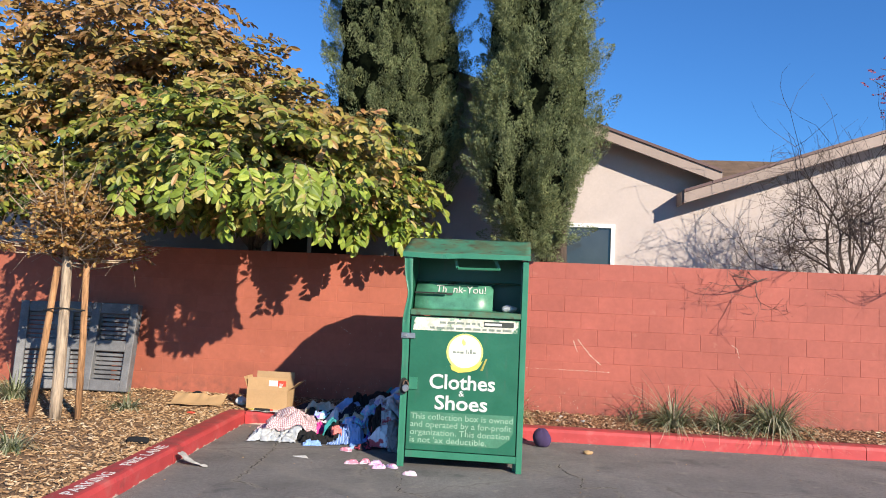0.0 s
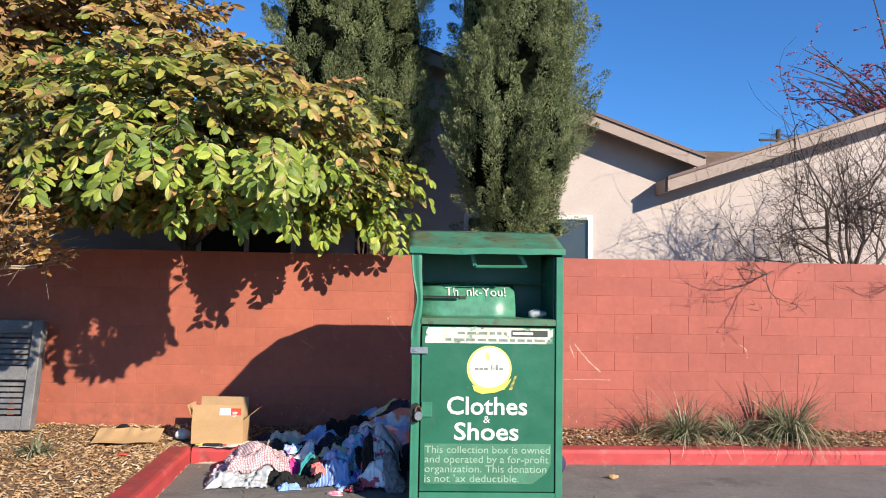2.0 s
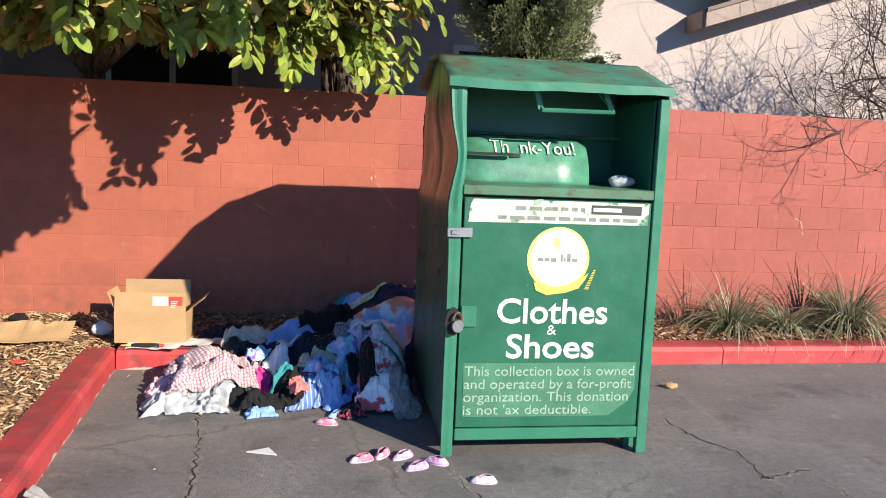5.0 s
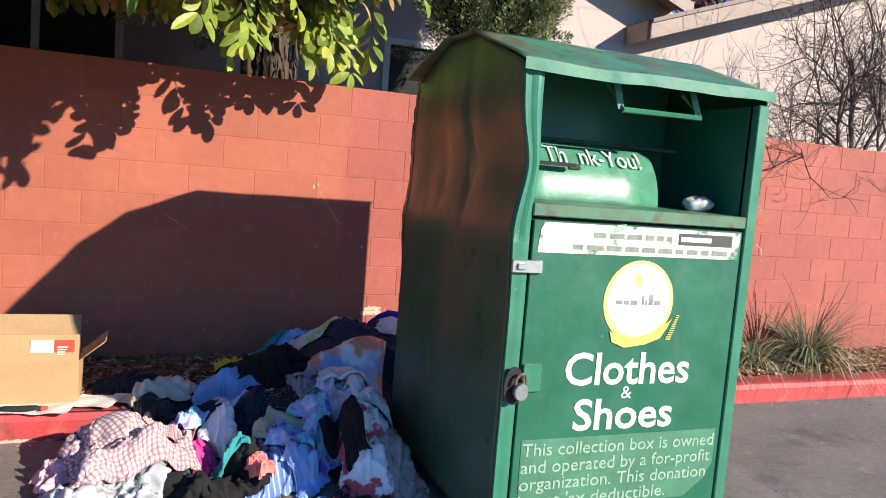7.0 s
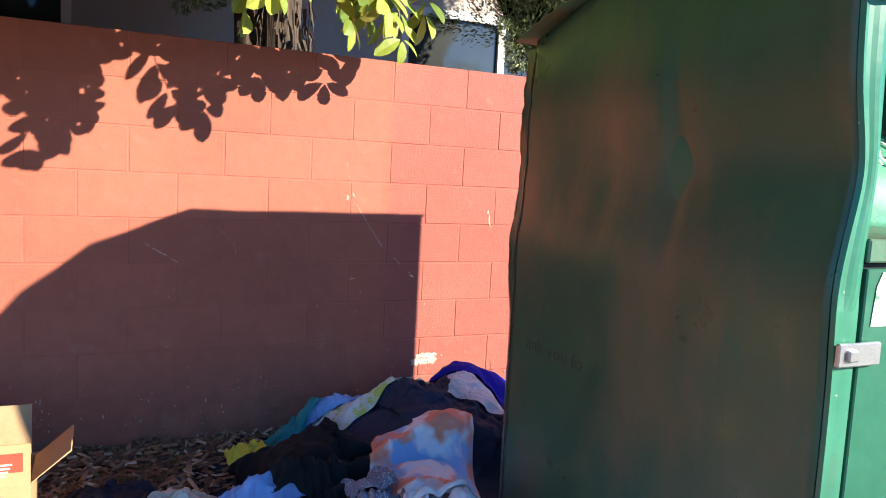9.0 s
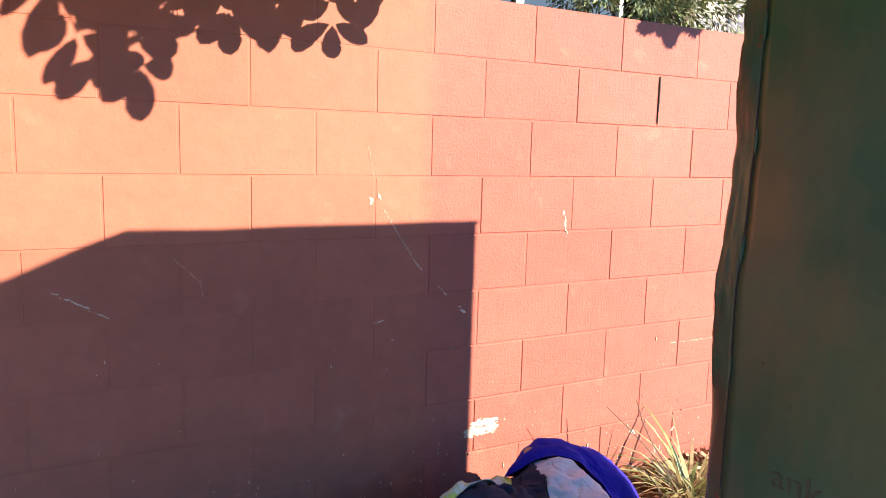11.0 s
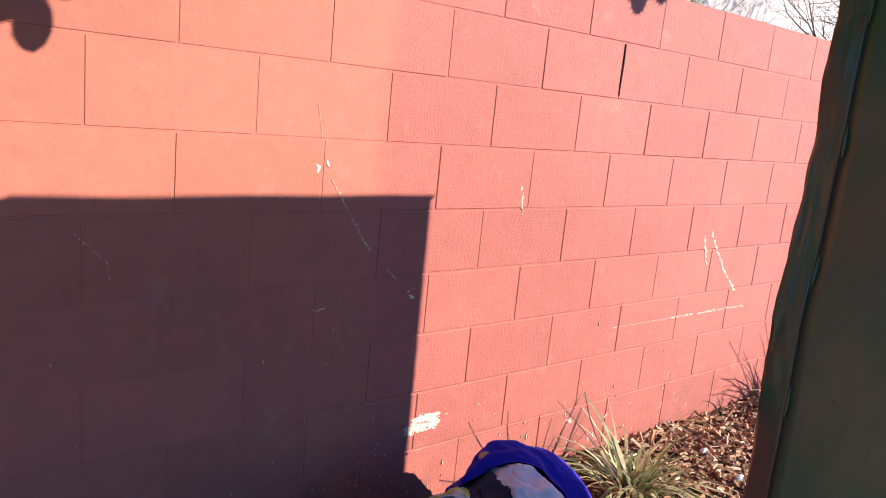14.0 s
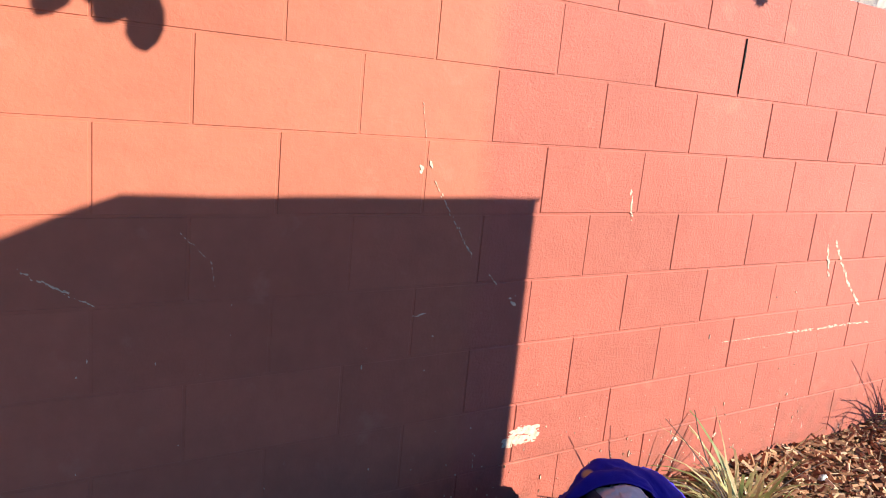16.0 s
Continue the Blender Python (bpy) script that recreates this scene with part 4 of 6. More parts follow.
# ---- plants ----
def leaf_cloud(frames, leaf, pairs, spacing, length, width, droop, seed, face=(0.35, -0.5, 0.6), loose=0.75):
    """Sprays of paired leaves. frames: rows of (point, direction). Returns a Build of leaves and a Build of twigs."""
    r = np.random.default_rng(seed)
    verts, faces, tw = [], [], Build()
    n = 0
    for p, d in frames:
        p, d = np.array(p), np.array(d) / np.linalg.norm(d)
        up = np.array((0, 0, 1.0))
        side = np.cross(d, up)
        side /= np.linalg.norm(side) + 1e-6
        q, dd = p.copy(), d.copy()
        trail = [tuple(q)]
        for i in range(pairs):
            dd = dd + np.array((0, 0, -droop)) + r.normal(0, 0.05, 3)
            dd /= np.linalg.norm(dd)
            q = q + dd * spacing
            trail.append(tuple(q))
            for s in ((-1, 1) if i < pairs - 1 else (-1, 0, 1)):
                out = side * s * 0.85 + dd * (0.55 if s else 1.0) + np.array((0, 0, -0.18)) + r.normal(0, 0.16, 3)
                out /= np.linalg.norm(out)
                nrm = np.cross(out, np.cross(np.array(face) + r.normal(0, loose, 3), out))
                nrm /= np.linalg.norm(nrm) + 1e-6
                w = np.cross(nrm, out)
                L, W = length * r.uniform(0.65, 1.15), width * r.uniform(0.75, 1.15)
                base = q + out * 0.01
                tip = base + out * L - nrm * L * 0.2
                room = min(leaf(base), leaf(tip) + 0.06) if leaf else 1.0
                if room < 0.0 or (room < 0.16 and r.random() > 0.3):
                    continue
                row = [base]
                for s1, s2 in ((0.16, 0.27), (0.42, 0.47), (0.68, 0.49), (0.89, 0.3)):
                    c1 = base + out * L * s1 - nrm * L * 0.2 * s1 * s1
                    e = w * W * s2
                    row += [c1 - e + nrm * W * 0.3 * s2, c1, c1 + e + nrm * W * 0.3 * s2]
                verts += row + [tip]
                faces += [(n, n + 1, n + 2), (n, n + 2, n + 3), (n + 10, n + 13, n + 11), (n + 11, n + 13, n + 12)]
                for k in (1, 4, 7):
                    faces += [(n + k, n + k + 3, n + k + 4, n + k + 1), (n + k + 1, n + k + 4, n + k + 5, n + k + 2)]
                n += 14
        trail = [t for t in trail if not leaf or leaf(t) > 0.06]
        if len(trail) > 2:
            tw.tube(trail[::2] if len(trail) > 4 else trail, 0.0025, 3)
    b = Build()
    b.v, b.f = [tuple(map(float, v)) for v in verts], faces
    return b, tw


def limb(b, path, r0, r1, sides=8):
    n = len(path) - 1
    b.tube(path, [r0 + (r1 - r0) * i / n for i in range(n + 1)], sides)


def curve(p, q, bend, steps=6):
    p, q, bend = Vector(p), Vector(q), Vector(bend)
    return [p.lerp(q, i / steps) + bend * math.sin(math.pi * i / steps) for i in range(steps + 1)]


# broadleaf tree that overhangs the wall
def under_edge(p):
    """The crown's lower edge: uneven scallops along the direction of the sun."""
    s = 9.6 - p[1]
    x, z = p[0] - 0.8 * s, p[2] - 0.585 * s
    if s < 0 or x < -3.0:
        return 1.0
    edge = 2.2
    for cx, half, depth in ((-0.75, 0.1, 2.0), (-1.02, 0.07, 2.02), (-1.4, 0.2, 1.78), (-2.0, 0.22, 1.66), (-2.55, 0.26, 1.38)):
        k = abs(x - cx) / half
        if k < 1.35:
            edge = min(edge, depth + 0.45 * max(0.0, k - 0.5))
    return z - (edge if x > -0.62 else min(edge, 2.02))


# The last two blobs are leaves added behind the wall to shade the house.
BLOBS = [((-2.5, 8.5, 3.1), (1.9, 1.6, 0.92), 640), ((-1.25, 9.0, 2.82), (0.85, 0.55, 0.5), 170), ((-3.7, 9.2, 3.85), (1.75, 1.5, 1.15), 620), ((-5.2, 9.3, 3.4), (1.9, 1.3, 1.4), 620), ((-4.6, 9.4, 4.75), (1.7, 1.2, 1.0), 420), ((-3.6, 8.7, 2.65), (1.7, 0.9, 0.4), 384), ((-2.2, 8.6, 2.62), (1.2, 0.9, 0.35), 208), ((-6.4, 9.3, 4.6), (1.6, 1.2, 1.3), 230), ((-6.6, 9.5, 3.2), (1.2, 1.0, 1.0), 200), ((-3.6, 10.4, 3.3), (2.6, 0.7, 0.62), 620), ((-5.6, 10.2, 3.0), (1.4, 0.7, 0.7), 200)]


def crown_frames(blobs, seed, zmin):
    r = np.random.default_rng(seed)
    out = []
    for c, rad, count in blobs:
        got = 0
        while got < count:
            d = r.normal(0, 1, 3)
            d /= np.linalg.norm(d)
            k = r.uniform(0.45, 1.0) ** 0.6
            p = np.array(c) + d * np.array(rad) * k * r.uniform(0.85, 1.06)
            if p[2] < zmin(p) or (p[1] > 9.5 and p[2] < 2.72):
                continue
            way = d * np.array((1, 1, 0.6)) + np.array((0.25, -0.45, 0.1)) + r.normal(0, 0.35, 3)
            out.append((p - 0.25 * way / np.linalg.norm(way), way))
            got += 1
    return out


tree = thing("broadleaf_tree", (-3.0, 10.0, 0.2), "leafy tree with yellow-green and rusty leaves overhanging the wall", "tree")
trunk = Build()
limb(trunk, curve((-3.0, 10.0, 0.2), (-2.95, 9.95, 2.2), (0.05, 0, 0)), 0.11, 0.085)
for q, w in (((-2.0, 8.95, 2.75), 0.05), ((-3.6, 9.1, 3.8), 0.06), ((-4.7, 9.3, 3.4), 0.055), ((-4.2, 9.5, 4.6), 0.05), ((-1.3, 9.0, 2.7), 0.04), ((-2.6, 9.6, 3.6), 0.04)):
    limb(trunk, curve((-2.95, 9.95, 2.1), q, (0, 0, 0.25), 8), w, 0.012)
part("trunk", trunk, BARK, tree, smooth=True)
crown, twigs = leaf_cloud(crown_frames(BLOBS, 3, lambda p: 2.37 + 0.08 * max(0.0, p[1] - 7.9) - 0.1 * (p[0] > -1.0)), under_edge, 7, 0.056, 0.128, 0.054, 0.13, 5)
part("crown", crown, LEAF, tree, "yellow-green paired leaves, rusty towards the top")
part("twig_mass", twigs, BARK, tree, kind="stuff")
# low sprays that hang over the wall's face
r7 = random.Random(8)
EDGE = [(-0.78, 8.0, 2.4), (-0.96, 7.6, 2.38), (-1.2, 7.2, 2.38), (-1.48, 6.8, 2.3), (-2.0, 6.75, 2.32), (-2.8, 6.9, 2.32), (-3.6, 7.3, 2.3)]
low = []
for (xa, ya, za), (xb, yb, zb) in zip(EDGE, EDGE[1:]):
    for k in range(10 if xa > -1.3 else 5):
        s = r7.random()
        back = r7.uniform(0.05, 0.5)
        ex, ey, ez = xa + (xb - xa) * s, ya + (yb - ya) * s, za + (zb - za) * s
        ox, oy = -3.1 - ex, 9.0 - ey
        l = math.hypot(ox, oy)
        low.append(((ex + ox / l * back, ey + oy / l * back, ez + 0.25 + r7.uniform(0.0, 0.2)), (-ox / l * 0.7 + r7.gauss(0, 0.25), -oy / l * 0.7 + r7.gauss(0, 0.25), -0.45)))
for k in range(12):
    low.append(((-0.98 + 0.32 * r7.random(), 8.85 + 0.35 * r7.random(), 2.32 + 0.25 * r7.random()), (r7.uniform(0.1, 0.7), r7.uniform(-0.4, 0.4), -0.6)))
for k in range(16):
    low.append(((-0.95 + r7.gauss(0, 0.13), 8.9 + r7.gauss(0, 0.14), 2.45 + r7.uniform(-0.06, 0.18)), (0.75 + r7.gauss(0, 0.2), -0.55 + r7.gauss(0, 0.25), r7.uniform(-0.5, 0.15))))
for k in range(5):
    low.append(((-1.62 + r7.gauss(0, 0.07), 7.7 + r7.gauss(0, 0.08), 2.48 + r7.uniform(0, 0.12)), (0.2 + r7.gauss(0, 0.2), -0.5, -0.5)))
# leaf fans whose shade falls in lobes on the wall, each given where that shade ends
fans = []
for x, z in ((-4.15, 0.55), (-3.9, 0.68), (-3.6, 0.6), (-3.3, 0.8), (-3.0, 0.93), (-2.58, 1.18), (-2.4, 1.22), (-2.05, 1.43), (-1.92, 1.51), (-1.5, 1.58), (-1.29, 1.6), (-1.09, 1.81), (-0.93, 1.84), (-0.75, 1.82)):
    for k, up in ((0, 0.0), (1, 0.1)) if -2.3 < x < -1.7 or x > -1.2 else ((0, 0.03),):
        s, ln = max(0.16, (r7.uniform(1.93, 2.05) - z) / 0.585), 0.36
        tilt = r7.gauss(0.1, 0.2)
        px = x + 0.09 * k
        fans.append(((px + 0.8 * s - tilt * ln, 9.6 - s, z + ln + 0.1 + up + 0.585 * s), (tilt, r7.gauss(-0.1, 0.1), -1.0)))
low += [((-0.95, 8.95, 2.45), (0.5, -0.1, -0.5)), ((-0.8, 8.97, 2.4), (0.35, 0.0, -0.7)), ((-0.72, 8.95, 2.42), (0.1, -0.1, -0.9)), ((-1.65, 8.2, 2.28), (0.05, 0, -0.9)), ((-0.55, 8.9, 2.95), (0.9, -0.1, 0.1)), ((-0.5, 8.8, 2.75), (0.8, -0.2, -0.2))]
hang, htw = leaf_cloud(low, under_edge, 6, 0.058, 0.13, 0.056, 0.18, 9, (0.45, -0.9, 0.25), 0.3)
fan, ftw = leaf_cloud(fans, None, 5, 0.064, 0.138, 0.062, 0.0, 14, (0.8, -1.0, 0.585), 0.25)
part("hanging_sprays", fan, LITLEAF, tree, "yellow-green leaves, colour brightened as if sunlit")
part("hanging_twig", ftw, BARK, tree, kind="stuff")
part("hanging_sprays", hang, LITLEAF, tree, "yellow-green leaves, colour brightened as if sunlit")
part("hanging_twig", htw, BARK, tree, kind="stuff")

# young staked tree with orange leaves
young = thing("young_tree", (-4.05, 7.48, 0.14), "young staked tree with sparse small orange leaves", "tree")
yt = Build()
limb(yt, curve((-4.05, 7.48, 0.1), (-4.07, 7.5, 2.1), (0.02, 0, 0)), 0.062, 0.045, 10)
r8 = random.Random(21)
tips = []
for i in range(64):
    a, z = r8.uniform(0, math.tau), r8.uniform(1.7, 2.35)
    ln = r8.uniform(0.4, 1.1)
    p0 = Vector((-4.06, 7.5, z))
    q = p0 + Vector((math.cos(a) * ln * 0.9, math.sin(a) * ln * 0.7, ln * r8.uniform(-0.1, 0.8)))
    path = curve(p0, q, (0, 0, -0.08), 5)
    limb(yt, path, 0.013, 0.003, 5)
    for k in range(8):
        s = r8.uniform(0.2, 1.0)
        b0 = p0.lerp(q, s)
        e = b0 + Vector((r8.gauss(0, 0.2), r8.gauss(0, 0.2), r8.gauss(0.05, 0.15)))
        yt.tube([b0, e], [0.003, 0.0015], 3)
        tips.append((b0, e - b0))
part("trunk", yt, PALEBARK, young, "pale slim trunk with thin branches", smooth=True)
oc, ot = leaf_cloud(tips, None, 3, 0.04, 0.052, 0.042, 0.03, 22)
part("crown", oc, ORANGELEAF, young, "small orange leaves")
for sx, sy, tx, ty, tz in ((-3.87, 7.6, -3.9, 7.58, 1.98), (-4.31, 7.45, -4.16, 7.5, 1.7)):
    st = solo("tree_stake", Build().tube([(sx, sy, 0.02), (sx * 0.5 + tx * 0.5 + 0.01, sy * 0.5 + ty * 0.5, tz * 0.5), (tx, ty, tz)], [0.036, 0.035, 0.033], 10), STAKEWOOD, "orange-brown round wooden tree stake", "stake", "stakes of the young tree", smooth=True)
solo("tree_tie", Build().tube([(-4.24, 7.44, 1.24), (-4.06, 7.41, 1.27), (-3.86, 7.56, 1.25), (-3.9, 7.64, 1.24), (-4.07, 7.57, 1.27), (-4.26, 7.5, 1.24)], 0.008, 6), BLACKHOLE, "black rubber tie round trunk and stakes", "tree tie")


# columnar cypresses
def cypress(place, radius, z0, z1, count, seed, trunk_at, label, hang=None):
    r = np.random.default_rng(seed)
    x, y, zb = place
    tree = thing("cypress_tree", place, label, "tree", "cypresses behind the wall")
    tb = Build()
    for k in range(3):
        a = k * 2.1 + seed
        limb(tb, curve((trunk_at[0] + 0.06 * math.cos(a), trunk_at[1] + 0.05 * math.sin(a), zb), (trunk_at[0] * 0.8 + x * 0.2 + 0.14 * math.cos(a), y + 0.1 * math.sin(a), z0 + 1.8), (0.02 * math.cos(a), 0.0, 0), 8), 0.11, 0.06, 9)
    for k in range(260):
        a, h0 = r.uniform(0, math.tau), r.uniform(1.5, 3.2)
        ra, ln, wd = r.uniform(0.125, 0.165), r.uniform(0.06, 0.22), r.uniform(0.006, 0.016)
        o, e = Vector((math.cos(a), math.sin(a), 0)), Vector((-math.sin(a), math.cos(a), 0))
        p0 = Vector((trunk_at[0], trunk_at[1], h0)) + o * ra
        p1, p2 = p0 + o * r.uniform(-0.01, 0.02) + Vector((0, 0, -ln * 0.5)), p0 + o * r.uniform(-0.01, 0.05) + e * r.normal(0, 0.02) + Vector((0, 0, -ln))
        tb.add([p0 - e * wd, p0 + e * wd, p1 + e * wd, p1 - e * wd, p2 + e * wd * 0.3, p2 - e * wd * 0.3], [(0, 1, 2, 3), (3, 2, 4, 5)])
    part("trunk", tb, SHAGGY, tree, "brown shaggy trunk")

    def width(s):
        return radius * min(1.0, 0.36 + 5.0 * s) * (1.0 - 0.55 * max(0.0, (s - 0.55) / 0.45) ** 1.6)

    def lump(a, z):
        return 1.0 + 0.4 * n3(1.7 * math.cos(a) + seed, 1.7 * math.sin(a), 0.4 * z) + 0.42 * n3(4.0 * math.cos(a), 4.0 * math.sin(a) + seed, 1.5 * z)

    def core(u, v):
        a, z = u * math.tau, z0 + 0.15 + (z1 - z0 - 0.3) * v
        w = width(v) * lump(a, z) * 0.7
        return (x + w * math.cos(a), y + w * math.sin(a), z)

    # Core whose black colour stands for the shade between the plumes.
    part("inner_foliage", Build().grid(36, 60, core), CYPSHADE, tree, "near-black core coloured as the shade between plumes", smooth=True)
    # upright plumes, each clothed in short scale twigs
    N, J = count, 420
    unit = lambda v: v / (np.linalg.norm(v, axis=-1, keepdims=True) + 1e-9)
    sv = r.uniform(0, 1, N) ** 1.15
    av = r.uniform(0, math.tau, N)
    av = np.where((np.sin(av) > 0.4) & (r.random(N) < 0.75), -av, av)
    zv = z0 + (z1 - z0) * sv
    wv = np.array([width(s) * lump(a, z) for s, a, z in zip(sv, av, zv)]) * r.uniform(0.7, 0.84, N)
    out = np.stack([np.cos(av), np.sin(av), 0 * av], -1)
    c = np.stack([x + wv * np.cos(av), y + wv * np.sin(av), zv], -1)
    rise = np.where(sv > 0.04, r.uniform(0.6, 1.0, N), r.uniform(-0.3, 0.5, N))
    axis = unit(out * r.uniform(0.05, 0.4, (N, 1)) + np.stack([0 * av, 0 * av, rise], -1) + r.normal(0, 0.2, (N, 3)))
    long, fat = r.uniform(0.25, 0.55, N), r.uniform(0.06, 0.12, N)
    if hang:
        c[:14] = np.array(hang) + r.normal(0, 1, (14, 3)) * np.array((0.09, 0.06, 0.02))
        axis[:14] = unit(np.array((0.0, -0.2, -0.5)) + r.normal(0, 0.4, (14, 3)))
        long[:14], fat[:14] = 0.11, 0.022
    e1 = unit(np.cross(axis, out + np.array((0.01, 0.02, 0.3))))
    e2 = np.cross(axis, e1)
    t = r.uniform(0, 1, (N, J, 1)) ** 0.85
    ph = r.uniform(0, math.tau, (N, J, 1))
    radial = np.cos(ph) * e1[:, None] + np.sin(ph) * e2[:, None]
    swell = np.sin(np.pi * (0.12 + 0.86 * t)) ** 0.8 * r.uniform(0.55, 1.15, (N, J, 1))
    bend = out[:, None] * (0.1 * t * t - 0.05) * long[:, None, None]
    p = c[:, None] + axis[:, None] * long[:, None, None] * t + radial * fat[:, None, None] * swell + bend
    way = unit(axis[:, None] * 0.9 + radial * 0.6 + r.normal(0, 0.28, (N, J, 3)))
    flat = unit(np.cross(way, radial + r.normal(0, 0.35, (N, J, 3))))
    ll, ww = r.uniform(0.02, 0.042, (N, J, 1)), r.uniform(0.0034, 0.006, (N, J, 1))
    quad = np.stack([p, p + way * ll * 0.5 + flat * ww, p + way * ll, p + way * ll * 0.5 - flat * ww], 2).reshape(-1, 3)
    b = Build()
    b.v = quad.tolist()
    b.f = np.arange(len(quad)).reshape(-1, 4).tolist()
    part("crown", b, CYPRESS, tree, "dense grey-green scale foliage")


cypress((0.74, 10.05, 0.2), 0.8, 2.2, 8.2, 760, 2, (1.08, 10.15), "tall dense grey-green cypress behind the wall", (1.05, 9.25, 2.36))
cypress((-1.2, 10.6, 0.2), 1.0, 2.5, 8.0, 560, 5, (-0.88, 10.2), "tall grey-green cypress behind the broadleaf tree")

# bare shrub
shrub = thing("bare_shrub", (4.85, 10.1, 0.2), "leafless dark twiggy shrub reaching over the wall", "shrub")
sb = Build()
r9 = random.Random(31)


def branch(p, d, length, radius, depth):
    pts, q, dd = [p], Vector(p), Vector(d).normalized()
    n = 5 if depth < 2 else 4
    for i in range(n):
        dd = (dd + Vector((r9.gauss(0, 0.17), r9.gauss(0, 0.13), r9.gauss(0.02, 0.17)))).normalized()
        q = q + dd * length / n
        pts.append(q.copy())
    sb.tube(pts, [max(0.0016, radius * (1 - 0.6 * i / n)) for i in range(n + 1)], 6 if depth < 2 else 3)
    if depth >= 4:
        return
    for k in range((5, 6, 5, 3)[depth]):
        i = r9.randint(1, n)
        side = Vector((r9.gauss(0, 1), r9.gauss(0, 0.75), r9.gauss(0.1, 0.8))).normalized()
        nd = (dd * 0.65 + side * 0.85).normalized()
        branch(pts[i], nd, length * r9.uniform(0.5, 0.8), max(0.002, radius * 0.5), depth + 1)


for d in ((-0.45, -0.2, 1.0), (0.25, -0.1, 1.0), (-1.0, -0.15, 0.6), (0.7, 0.0, 0.8), (-0.15, -0.35, 0.9), (-0.75, -0.1, 0.9)):
    branch(Vector((4.85 + 0.08 * d[0], 10.1, 1.8)), Vector(d), 1.0, 0.026, 0)
stem = Build()
limb(stem, [(4.85, 10.1, 0.2), (4.87, 10.1, 1.0), (4.85, 10.1, 1.85)], 0.055, 0.045)
for x in (3.4, 3.8, 4.2, 4.6, 5.1):
    branch(Vector((x + 0.3, 10.1, 1.95)), Vector((-0.5, 0.0, 0.8)), 0.6, 0.007, 2)
for x in (5.5, 5.9):
    branch(Vector((x + 0.2, 9.8, 2.3)), Vector((-0.4, -0.75, -0.3)), 0.6, 0.006, 3)
for k in range(11):
    branch(Vector((4.1 + 0.17 * k, 10.1, 2.5 + 0.1 * (k % 3))), Vector((r9.uniform(-0.3, 0.15), 0.0, 1.0)), r9.uniform(1.1, 1.7), 0.007, 3)
part("trunk", stem, TWIG, shrub, "short dark trunk", smooth=True)
part("bare_crown", sb, TWIG, shrub, kind="stuff")


def tuft(place, count, length, seed, material, label, spread=1.0, stalks=0):
    r = random.Random(seed)
    b = Build()
    for i in range(count):
        a, ln, arch = r.uniform(0, math.tau), length * r.uniform(0.4, 1.1), r.uniform(0.2, 1.25) * spread
        o = Vector((math.cos(a), math.sin(a), 0))
        base = Vector(place) + o * r.uniform(0, 0.07) + Vector((r.gauss(0, 0.03), r.gauss(0, 0.03), -0.02))
        w = o.cross(Vector((0, 0, 1))) * r.uniform(0.006, 0.013)
        pts = []
        for k in range(6):
            s = k / 5
            ang = arch * s * 1.35
            pts.append(base + o * (ln * s * math.sin(0.35 + ang * 0.9) * 1.0) + Vector((0, 0, ln * s * max(-0.1, math.cos(0.3 + ang)))))
        v = []
        for k, p in enumerate(pts):
            v += [p - w * (1 - k / 5.4), p + w * (1 - k / 5.4) + Vector((0, 0, 0.001))]
        b.add(v, [(2 * k, 2 * k + 1, 2 * k + 3, 2 * k + 2) for k in range(5)])
    ob = thing("grass_tuft", place, label, "ornamental grass", "grass tufts")
    part("foliage", b, material, ob, kind="stuff")
    if stalks:
        c = Build()
        for i in range(stalks):
            p = Vector(place) + Vector((r.gauss(0, 0.1), r.gauss(0, 0.05), 0))
            q = p + Vector((r.uniform(-0.4, 0.4), r.uniform(-0.15, 0.1), length * r.uniform(0.5, 1.05)))
            c.tube(curve(p, q, (r.gauss(0, 0.04), 0, 0.03), 4), [0.003, 0.0028, 0.0025, 0.002, 0.0015], 4)
        part("flower_stem", c, TWIG, ob, "thin dry flower stems", kind="stuff")


tuft((2.5, 9.27, 0.15), 320, 0.66, 1, GRASS, "clump of grey-green arching grass blades at the wall", 1.0, 8)
tuft((3.65, 9.3, 0.16), 460, 0.78, 2, GRASS, "clump of grey-green arching grass blades at the wall", 1.0, 10)
tuft((3.05, 9.28, 0.15), 220, 0.52, 3, GRASS, "thin clump of grey-green grass blades at the wall", 1.1, 4)
tuft((0.62, 9.3, 0.17), 120, 0.45, 4, DRYGRASS, "half-dry tuft of straw-coloured grass", 1.1, 5)
tuft((2.05, 9.33, 0.17), 20, 0.38, 5, DRYGRASS, "small dry tuft with upright stems at the wall", 0.6, 6)
tuft((-3.5, 6.05, 0.13), 170, 0.34, 6, GRASS, "grey-green grass tuft in the mulch bed", 1.1)
tuft((-3.75, 8.35, 0.13), 130, 0.36, 7, GRASS, "flattened grey-green grass tuft in the mulch bed", 1.6)
tuft((-5.3, 8.6, 0.13), 200, 0.5, 8, GRASS, "large grey-green grass tuft beside the pallets", 1.0)
tuft((-4.7, 6.6, 0.13), 150, 0.4, 9, GRASS, "grey-green grass tuft in the mulch bed", 1.0)

